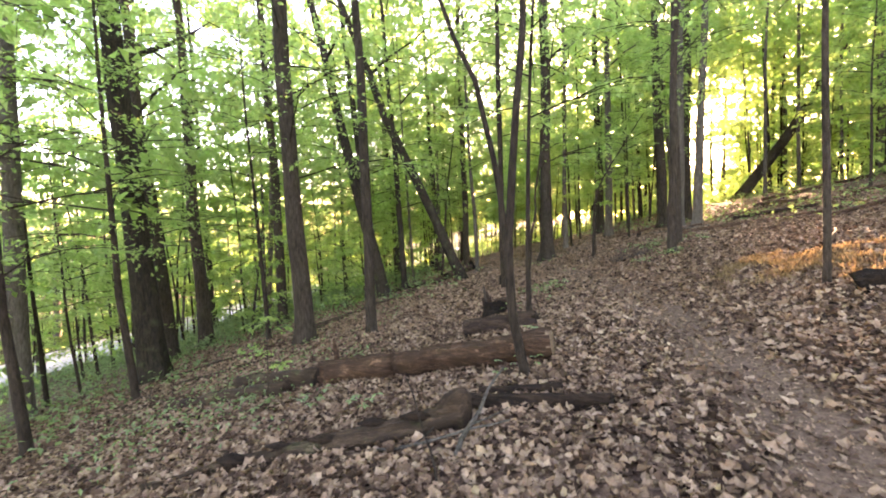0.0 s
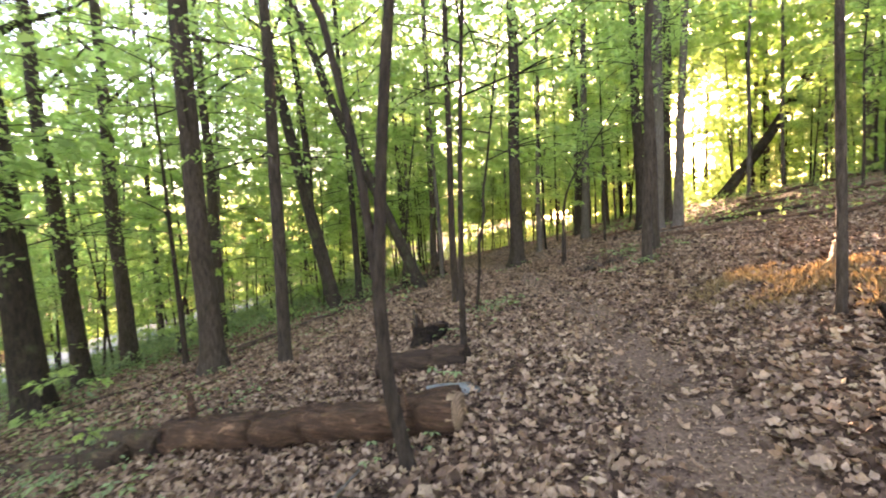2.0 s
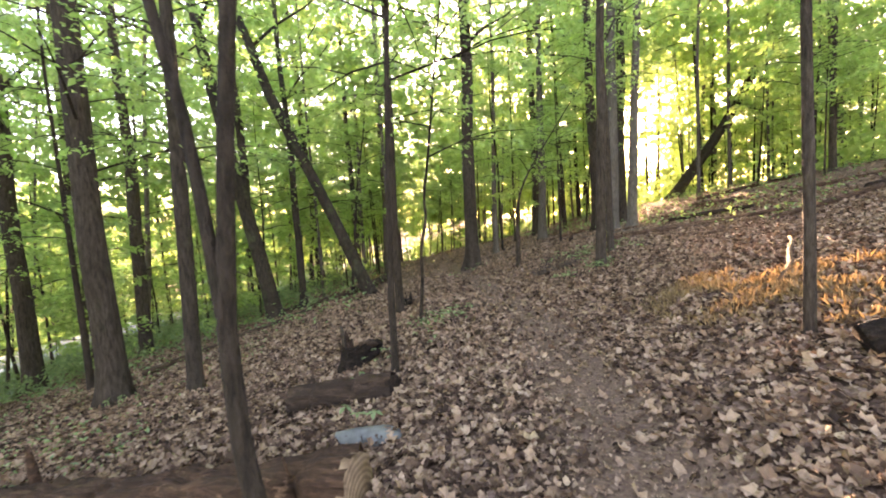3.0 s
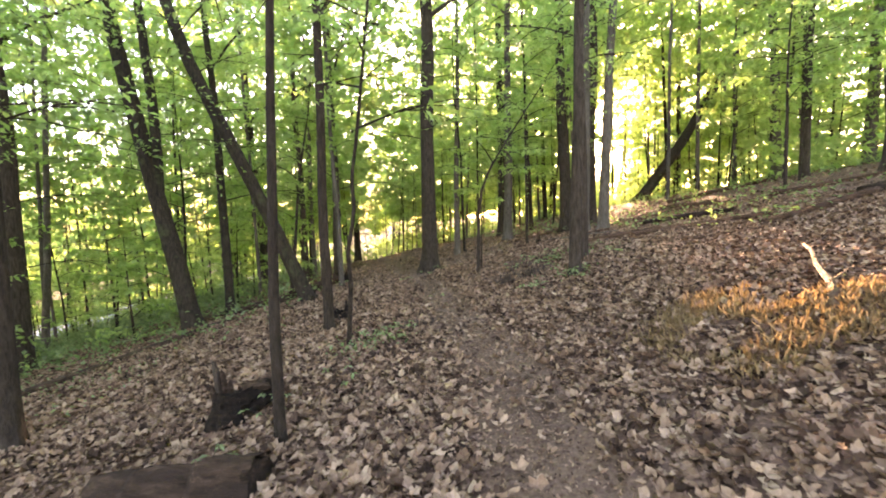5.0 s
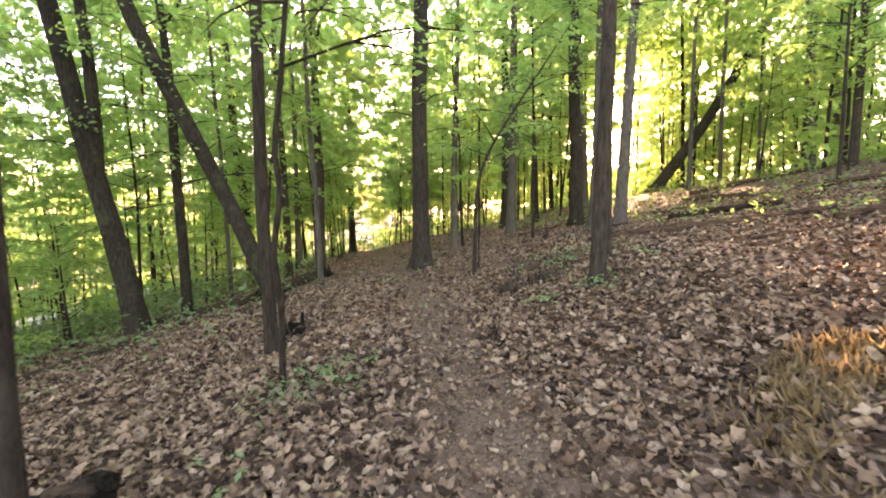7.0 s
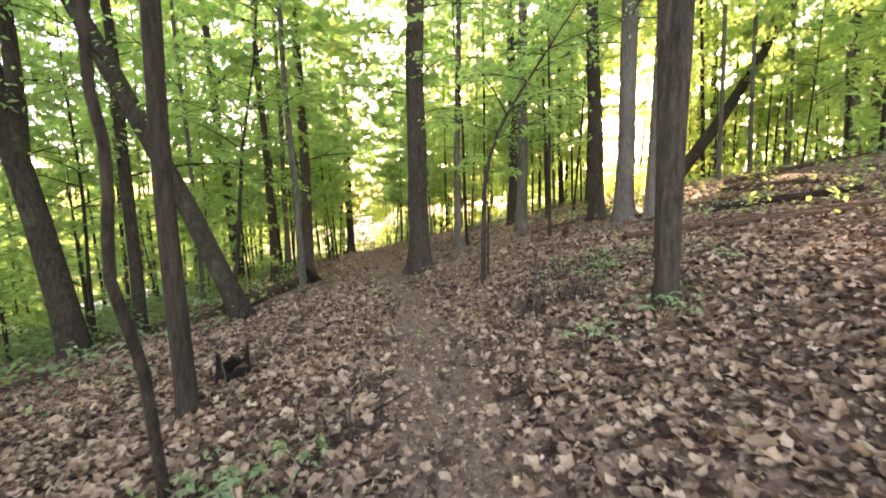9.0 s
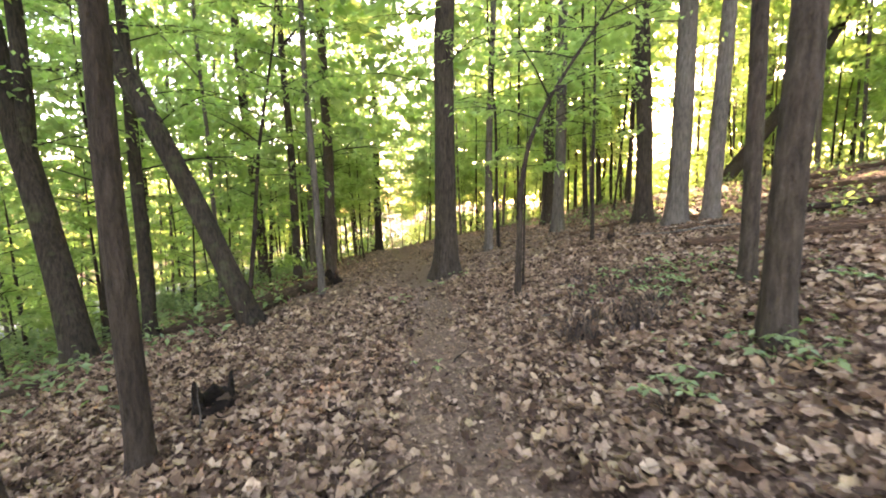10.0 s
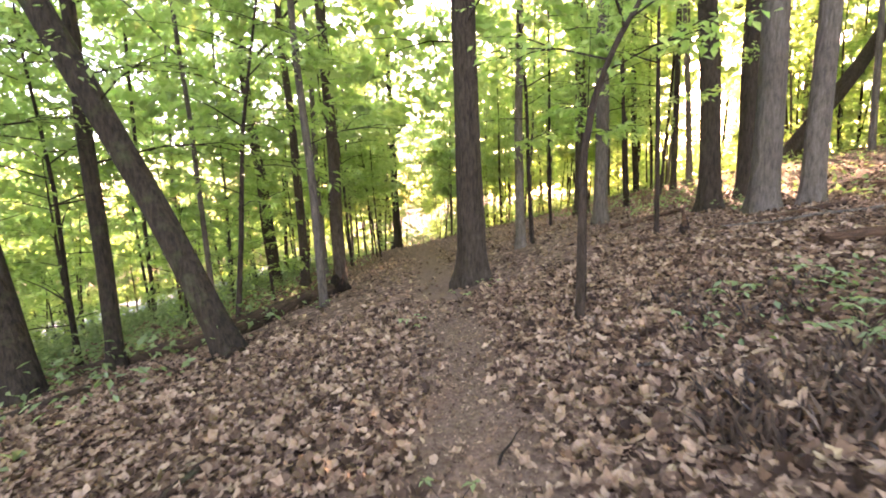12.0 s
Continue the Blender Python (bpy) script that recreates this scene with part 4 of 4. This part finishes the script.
stick((-3.2, 7.9), (-1.9, 8.9), 0.03, "dead branch lying on the slope", seed=5, twig=2)
stick((-4.6, 9.4), (-3.2, 10.6), 0.035, "dead branch lying on the slope", seed=6, twig=2)
stick((-6.3, 9.0), (-4.9, 9.7), 0.05, "dead mossy branch on the slope", LOG_MOSSY, seed=7, twig=2)
stick((-3.9, 5.2), (-2.1, 5.0), 0.02, "long thin branch lying below the logs", LOG_MOSSY, seed=31, twig=2)
stick((-5.0, 6.7), (-3.0, 7.3), 0.03, "dead mossy branch on the slope", LOG_MOSSY, seed=32, twig=2)
stick((-5.4, 8.0), (-3.5, 8.7), 0.035, "dead mossy branch on the slope", LOG_MOSSY, seed=33, twig=2)
stick((-4.4, 4.6), (-2.9, 4.5), 0.018, "thin dead branch among green plants", LOG_MOSSY, seed=34, twig=1)
stick((-5.0, 7.3), (-6.8, 8.2), 0.035, "dead mossy branch on the slope", LOG_MOSSY, seed=8, twig=1)
stick((1.35, 12.2), (1.65, 13.0), 0.014, "dead grey stick beside the path", seed=9)
stick((1.15, 13.2), (0.75, 13.7), 0.016, "dead grey stick beside the path", seed=10)
stick((0.2, 12.2), (1.2, 13.6), 0.016, seed=11)
stick((3.55, 11.25), (3.75, 11.5), 0.010, "small dark twig lying on the path", BARK_DARK, seed=12)
stick((2.9, 9.5), (3.15, 9.75), 0.010, "small dark twig lying on the path", BARK_DARK, seed=13)
stick((9.1, 14.4), (7.2, 14.5), 0.022, "pale dead branch with twigs under the trees", BARK_GREY, 0.1, 14, twig=2)
stick((5.9, 13.6), (4.9, 13.9), 0.016, seed=15)
stick((4.5, 11.9), (5.0, 11.6), 0.014, "dry grey stick on the bank", BARK_GREY, seed=16)
stick((6.9, 12.4), (8.2, 11.4), 0.022, "dead branch lying on the bank", seed=17, twig=2)
stick((7.8, 10.2), (9.2, 9.5), 0.03, "dead branch lying on the bank", seed=18, twig=2)


# ---- stumps ----
def stump(x, y, label, r, spikes, seed, moss=None, torn=True):
    """A decayed stump: hollow broken shell with splintered edges."""
    root = thing("stump", x, y, gz(x, y), label, "stump")
    g, rng = Geo(), random.Random(seed)
    sides = 22
    heights = [0.10 + 0.06 * rng.random() for _ in range(sides)]
    for w, h, spread in spikes:
        for j in range(sides):
            d = abs((j / sides * 360 - w + 180) % 360 - 180)
            heights[j] = max(heights[j], h * math.exp(-(d / spread) ** 2))
    for k, (rr, base) in enumerate(((1.35, -0.12), (1.05, 0.08), (1.0, 1.0), (0.74, 0.93), (0.6, 0.25))):
        for j in range(sides):
            w = 2 * math.pi * j / sides
            q = r * rr * (1 + rng.uniform(-0.09, 0.09) + (0.18 * math.sin(4 * w + seed) if k == 0 else 0))
            z = base if k < 2 else heights[j] * base
            if k == 4:
                z = 0.03
            g.v.append((q * math.cos(w), q * math.sin(w), z))
    for k in range(4):
        for j in range(sides):
            q = (j + 1) % sides
            g.f.append((k * sides + j, k * sides + q, (k + 1) * sides + q, (k + 1) * sides + j))
            g.k.append(0)
    g.f.append(tuple(4 * sides + j for j in range(sides)))
    g.k.append(0)
    part("shell", g, BLACK_ROT if r > 0.1 else ROTTEN, root)
    for w, h, spread in spikes if torn else ():
        s = Geo()
        w = math.radians(w)
        c, t = Vector((math.cos(w) * r * 0.9, math.sin(w) * r * 0.9, 0)), Vector((-math.sin(w), math.cos(w), 0))
        s.tube([c + Vector((0, 0, 0.0)), c + Vector((0, 0, h * 0.6)), c + t * 0.02 + Vector((0, 0, h)), c + t * 0.03 + Vector((0, 0, h * 1.25))], [0.045, 0.04, 0.028, 0.006], 8, 0.25, seed)
        part("splinter", s, LOG_BARK, root, "weathered splinter of wood")
    if moss:
        part("moss", lump((r * 0.6, 0.02, heights[0] * 0.8), (0.08, 0.07, 0.03), seed, 0.3), moss, root, "green moss cushion")
    return root


def hollow_stump(x, y, label, tall, seed):
    """A decayed stump: a crumbling black foot, a hollow limb rising from it and torn slabs of wood."""
    root = thing("stump", x, y, gz(x, y), label, "stump")
    g = Geo()
    g.tube([(-0.05, -0.05, -0.06), (-0.05, -0.04, 0.04), (-0.04, -0.02, 0.11), (-0.04, 0.02, 0.18), (-0.03, 0.03, 0.24), (-0.02, 0.03, 0.25), (-0.02, 0.02, 0.10)], [0.17, 0.14, 0.115, 0.10, 0.10, 0.08, 0.05], 28, 0.55, seed, caps=(False, True))
    part("foot", g, BLACK_ROT, root, "black crumbling rotten foot")
    g = Geo()
    g.tube([(-0.06, -0.02, 0.05), (0.03, 0.03, 0.10), (0.11, 0.08, 0.17), (0.19, 0.13, 0.20), (0.26, 0.17, 0.215), (0.31, 0.20, 0.20), (0.29, 0.19, 0.20), (0.2, 0.13, 0.18)], [0.13, 0.115, 0.10, 0.085, 0.085, 0.06, 0.045, 0.035], 28, 0.62, seed + 1, caps=(True, True))
    part("hollow_limb", g, BLACK_ROT, root, "dark hollow limb of rotten wood")
    for k, (sx, sy, h, w, lean) in enumerate(((-0.11, 0.03, 1.0, 0.034, -0.05), (-0.075, 0.04, 0.84, 0.030, -0.03), (-0.03, 0.05, 0.66, 0.026, -0.01), (-0.14, 0.02, 0.62, 0.026, -0.05), (0.05, 0.07, 0.56, 0.03, 0.03), (0.12, 0.10, 0.60, 0.024, 0.05), (0.22, 0.15, 0.58, 0.022, 0.06))):
        s, o = Geo(), Vector((sx, sy, 0.10))
        rise = tall * h - o.z
        s.tube([o, o + Vector((lean * 0.3, 0.005, rise * 0.35)), o + Vector((lean * 0.6, 0, rise * 0.7)), o + Vector((lean, 0.01, rise * 0.93)), o + Vector((lean * 1.3, 0.012, rise))], [w * 1.15, w, w * 0.8, w * 0.5, w * 0.1], 9, 0.55, seed + k)
        part("wood_slab", s, LOG_UPRIGHT if k < 1 else ROTTEN_BARK, root, "torn weathered slab of wood" if k < 1 else "")
    part("moss", lump((0.17, 0.09, 0.27), (0.10, 0.06, 0.045), seed, 0.45), LOG_MOSSY, root, "mossy brown crumbling wood")
    return root


hollow_stump(0.86, 7.48, "broken rotten stump with a black hollow and a torn slab", 0.55, 2)
stump(1.6, 11.0, "small black rotten stump with a jagged hollow rim", 0.15, ((30, 0.33, 26), (200, 0.30, 30), (110, 0.2, 22), (300, 0.17, 20)), 5, LOG_MOSSY, False)
log_thing("log", (1.70, 11.22), (1.93, 12.05), 0.045, 0.022, "mossy rotting length of wood behind a black stump", LOG_MOSSY, (None, None), 12, 0.3, 61, 14, 0.7)
stick((1.78, 11.3), (2.0, 12.1), 0.016, "split grey stick beside a rotting length of wood", LOG_BARK, 0, 62)
stick((0.87, 12.1), (1.0, 12.95), 0.016, "thin brown stick on the leaves below the path", LOG_BARK, 0, 63, twig=1)
stick((1.62, 10.72), (1.5, 10.9), 0.007, "thin pale twig leaning on a black stump", BARK_GREY, 0.28, 21)
stick((0.42, 14.05), (0.15, 13.7), 0.008, "thin leafless seedling stem near a leaning tree", BARK_DARK, 0.5, 22, twig=2)
stick((-0.98, 14.1), (0.2, 14.3), 0.02, "dead branch lying below a leaning tree", LOG_BARK, 0, 23, twig=1)
stump(-1.55, 5.75, "thin broken grey stub standing out of the leaves", 0.035, ((90, 0.45, 60),), 8)
stump(1.35, 18.6, "dark upturned root stump beside the path", 0.25, ((120, 0.4, 40), (300, 0.35, 30)), 9)
stump(7.2, 15.4, "short broken dead stub behind a sapling", 0.07, ((60, 0.3, 60),), 12)

for k, (at, size) in enumerate((((0.16, -0.20, 0.02), (0.17, 0.14, 0.10)), ((0.30, -0.12, 0.0), (0.20, 0.13, 0.08)), ((0.05, -0.32, -0.02), (0.16, 0.12, 0.07)), ((0.34, -0.30, -0.02), (0.12, 0.10, 0.07)))):
    part("root", lump(at, size, 30 + k, 0.6, 18, 12), ROTTEN, leaner, "dark crumbling root at the foot")

# ---- flat stone by the log ----
rock = thing("stone", 1.16, 5.36, gz(1.16, 5.36), "flat grey stone lying in the leaves", "stone")
part("stone_body", lump((0, 0, 0.025), (0.25, 0.13, 0.055), 4, 0.3), ROCK, rock)


# ---- green seedlings and ground plants ----
def seedling(x, y, seed, leaf=0.12, stems=5, tall=0.22, label="low green seedling with broad leaves", spread=0.16):
    root = thing("seedling", x, y, gz(x, y), label, "plant")
    rng = random.Random(seed)
    for i in range(stems):
        w = i * 2.4 + rng.uniform(-0.4, 0.4)
        h = tall * rng.uniform(0.6, 1.1)
        way = Vector((math.cos(w), math.sin(w), 0))
        tip = way * spread * rng.uniform(0.5, 1.1) + Vector((0, 0, h))
        g = Geo()
        g.tube([Vector((0, 0, -0.02)), tip * 0.5 + Vector((0, 0, h * 0.2)), tip], [0.004, 0.003, 0.002], 4, slot=1)
        n = 4
        g.leaves(GREEN, GREEN_FACES, np.array([tip[:]] * n), np.array([w - 1.57 + q * 1.5 + rng.uniform(-0.3, 0.3) for q in range(n)]), np.array([rng.uniform(-0.5, 0.1) for _ in range(n)]),
                 np.array([rng.uniform(-0.3, 0.3) for _ in range(n)]), leaf * np.array([rng.uniform(0.7, 1.2) for _ in range(n)]))
        part("leaf_stem", g, [HERB, BARK_DARK], root, "", False)
    return root


for i, (x, y, s, n) in enumerate(((4.5, 9.62, 0.075, 6), (4.62, 9.72, 0.07, 4), (5.17, 9.7, 0.07, 6), (5.3, 9.6, 0.07, 6), (5.46, 11.3, 0.08, 6), (5.7, 11.45, 0.08, 6), (5.08, 11.95, 0.06, 5), (2.3, 8.7, 0.07, 6), (2.05, 8.95, 0.07, 6), (2.55, 9.0, 0.06, 5), (1.05, 5.55, 0.09, 3),
                                  (0.95, 6.5, 0.06, 4), (3.05, 13.9, 0.06, 6), (3.75, 15.2, 0.06, 6), (4.2, 15.4, 0.05, 6), (6.0, 12.0, 0.08, 5), (5.6, 12.3, 0.08, 5), (0.6, 4.25, 0.05, 5), (0.85, 4.35, 0.05, 4), (-3.0, 9.0, 0.06, 6), (1.4, 16.6, 0.06, 6), (1.75, 7.5, 0.06, 4), (6.4, 10.3, 0.08, 5),
                                  (1.16, 7.3, 0.05, 6), (3.3, 10.9, 0.05, 3), (-0.9, 4.2, 0.08, 5), (-1.6, 4.7, 0.08, 5), (-2.4, 5.1, 0.09, 6))):
    seedling(x, y, i, s, n, 0.14 + s * 0.6)


def undergrowth(name, label, count, seed, pick, leaf, tall):
    """Low green plants that nobody could count."""
    rng, g, n = random.Random(seed), Geo(), 0
    while n < count:
        x, y = pick(rng)
        if abs(road_distance(x, y)) < 3.2 or abs(x - float(trail_x(y))) < 0.6:
            continue
        n += 1
        z, h = gz(x, y), tall * rng.uniform(0.3, 1.2)
        k = rng.randrange(5, 9)
        where = np.array([(x + rng.gauss(0, 0.12), y + rng.gauss(0, 0.12), z + h * rng.uniform(0.2, 1.0)) for _ in range(k)])
        g.leaves(GREEN, GREEN_FACES, where, np.array([rng.uniform(0, 6.3) for _ in range(k)]), np.array([rng.gauss(-0.2, 0.4) for _ in range(k)]), np.array([rng.gauss(0, 0.4) for _ in range(k)]), leaf * np.array([rng.uniform(0.6, 1.4) for _ in range(k)]))
    tagged(new(name, g.mesh(name, [HERB], False)), label, "plants", "", "stuff")


def bank(rng):
    while True:
        x, y = rng.uniform(-16, 2), rng.uniform(9, 44)
        if rng.random() < min(1, max(0, (float(trail_x(y)) - 2.0 - x) / 5)) * min(1, max(0, (y - 11) / 5)):
            return x, y


undergrowth("ground_plants", "low green plants covering the slope below the path", 5600, 3, bank, 0.12, 0.6)
undergrowth("ground_plants", "sparse green plants on the ridge uphill", 1500, 4, lambda rng: (rng.uniform(9, 30), rng.uniform(10, 40)), 0.11, 0.4)
undergrowth("ground_plants", "sparse green plants downhill among the trees", 1800, 5, lambda rng: (rng.uniform(-22, -5.5), rng.uniform(4, 24)), 0.11, 0.35)


def patch_at(cx, cy, spread):
    return lambda rng: (rng.gauss(cx, spread), rng.gauss(cy, spread))


undergrowth("ground_plants", "feathery green plants in the leaves beside the path", 40, 11, patch_at(2.1, 8.75, 0.22), 0.05, 0.16)
undergrowth("ground_plants", "small green plants round the foot of a tree", 22, 12, patch_at(5.5, 10.0, 0.25), 0.05, 0.14)
undergrowth("ground_plants", "sparse green plants among dead stems on the bank", 50, 13, patch_at(6.0, 11.6, 0.5), 0.055, 0.16)
undergrowth("ground_plants", "low green plants beside the rotting logs", 150, 15, patch_at(-3.4, 5.7, 0.9), 0.06, 0.22)
undergrowth("ground_plants", "scattered green plants on the leafy slope", 260, 14, lambda rng: (rng.uniform(-5.5, -1.0), rng.uniform(5.0, 13.5)), 0.05, 0.16)


# ---- dry ferns and brush ----
def dry_ferns(name, label, cx, cy, rx, ry, clumps, seed, mat, tall):
    """Withered growth: upright blades for ferns, piled curled leaves for brush."""
    pile = simple_leaf(4) if mat is LITTER else (BLADE, BLADE_FACES)
    rng, g = random.Random(seed), Geo()
    for _ in range(clumps):
        w, r = rng.uniform(0, 6.3), math.sqrt(rng.random())
        x, y = cx + rx * r * math.cos(w), cy + ry * r * math.sin(w)
        if mat is not LITTER and math.sin(5.1 * x + 1.7 * y + seed) + math.sin(6.3 * y - 2.2 * x) < -0.35:
            continue
        o = Vector((x, y, gz(x, y)))
        k = rng.randrange(7, 13)
        rise = 1.5 * tall * (1 - r * r) if mat is LITTER else 0.0
        where = np.array([(x + rng.gauss(0, 0.05), y + rng.gauss(0, 0.05), o.z - 0.01 + rise * rng.random()) for _ in range(k)])
        g.leaves(*pile, where, np.array([rng.uniform(0, 6.3) for _ in range(k)]), np.array([rng.gauss(0.6 if mat is LITTER else 0.9, 0.4 if mat is LITTER else 0.55) for _ in range(k)]), np.array([rng.gauss(0, 0.5) for _ in range(k)]), tall * np.array([rng.uniform(0.5, 1.4) for _ in range(k)]))
    tagged(new(name, g.mesh(name, [mat], False)), label, "ferns", "", "stuff")


dry_ferns("dry_ferns", "patch of dry orange ferns lit by low sun", 5.3, 6.35, 0.75, 0.95, 460, 1, DRY_FERN, 0.115)
dry_ferns("dry_ferns", "withered ochre ferns standing beside the path", 4.62, 6.4, 0.35, 0.7, 120, 7, DRY_FERN, 0.105)
dry_ferns("dry_ferns", "brown dead ferns on the bank", 6.0, 5.4, 1.2, 1.0, 440, 2, DRY_FERN, 0.11)
dry_ferns("brush_heap", "low heap of dark dead leaves and stems", 5.0, 11.1, 0.75, 0.4, 230, 3, LITTER, 0.07)
dry_ferns("dead_stems", "dark dead leafy stems standing in a heap", 4.95, 11.05, 0.7, 0.32, 150, 8, DEAD_STEM, 0.13)
dry_ferns("dead_stems", "dark dead stems beside a bent sapling", 5.3, 12.3, 0.9, 0.6, 90, 9, DEAD_STEM, 0.11)
dry_ferns("dead_stems", "small dark clump of dead stems by the footpath", 2.75, 9.35, 0.22, 0.12, 34, 10, DEAD_STEM, 0.09)
dry_ferns("brush_heap", "low heap of dark dead leaves and stems", 5.5, 7.8, 0.3, 0.25, 100, 4, LITTER, 0.065)
dry_ferns("brush_heap", "dead leafy stems at the foot of the rise", 4.6, 11.9, 0.8, 0.9, 130, 5, LITTER, 0.06)
dry_ferns("brush_heap", "dead leafy stems beside the path", 5.6, 13.6, 1.2, 1.2, 150, 6, LITTER, 0.06)


# ---- fallen leaves, lying everywhere ----
def litter(name, count, seed, x0, x1, y0, y1, shape, size, inner, label, keep_trail=0.35, pile=0.045, band=0.0):
    """Leaves strewn over a stretch of ground, thinner and patchy on the worn path. band: only within that many metres of the path."""
    rng = np.random.default_rng(seed)
    y = rng.uniform(y0, y1, count)
    x = trail_x(y) + rng.normal(0, band, count) if band else rng.uniform(x0, x1, count)
    u = x - trail_x(y)
    patch = 0.5 + 0.5 * np.sin(2.3 * x + 1.1 * y) * np.sin(1.9 * y - 0.8 * x + 0.6)
    keep = rng.random(count) > (1 - keep_trail) * np.exp(-(u / 0.42) ** 4) * (0.75 + 0.4 * patch)
    keep &= ~((x > inner[0]) & (x < inner[1]) & (y > inner[2]) & (y < inner[3]))
    keep &= np.abs(road_distance(x, y)) > 2.8
    x, y = x[keep], y[keep]
    n = len(x)
    s = size * rng.uniform(0.55, 1.25, n)
    where = np.stack([x, y, ground_z(x, y) + 0.004 + pile * rng.random(n) ** 1.5], 1)
    pts, faces = shape
    g = Geo()
    g.leaves(pts, faces, where, rng.uniform(0, 6.283, n), rng.normal(0, 0.42, n), rng.normal(0, 0.42, n), s)
    tagged(new(name, g.mesh(name, [LITTER], False)), label, "leaves", "", "stuff")


NONE, NEAR, MIDDLE = (0, 0, 0, 0), (-3.2, 6.4, 1.2, 15.5), (-9, 14, -2, 24)
litter("fallen_leaves", 11000, 1, *NEAR, lobed_leaf(11, 3), 0.105, NONE, "large dry brown oak leaves strewn over the ground", 0.02)
litter("fallen_leaves", 18000, 9, *NEAR, lobed_leaf(10, 5, 1.8), 0.095, NONE, "tightly curled dry oak leaves on the ground", 0.03)
litter("fallen_leaves", 46000, 2, *NEAR, lobed_leaf(9, 8), 0.072, NONE, "curled tan leaves strewn over the ground", 0.07)
litter("fallen_leaves", 34000, 3, *NEAR, simple_leaf(2), 0.055, NONE, "small dry brown leaves between larger ones", 0.3, 0.03)
litter("leaf_crumbs", 18000, 10, *NEAR, simple_leaf(9), 0.024, NONE, "crumbled bits of trodden leaves on the footpath", 1.0, 0.012, 0.55)
litter("fallen_leaves", 34000, 6, 6.4, 12.5, 3, 17, lobed_leaf(7, 7), 0.085, NONE, "brown leaves thick on the bank uphill")
litter("fallen_leaves", 20000, 7, -8, -3.2, 3, 15, lobed_leaf(7, 8), 0.085, NONE, "brown leaves thick on the downhill slope")
litter("fallen_leaves", 36000, 4, *MIDDLE, simple_leaf(5), 0.105, NEAR, "brown leaves covering the wooded slope", 0.15)
litter("fallen_leaves", 10000, 5, -20, 26, -6, 40, simple_leaf(6), 0.15, MIDDLE, "brown leaves under the farther trees", 0.2)
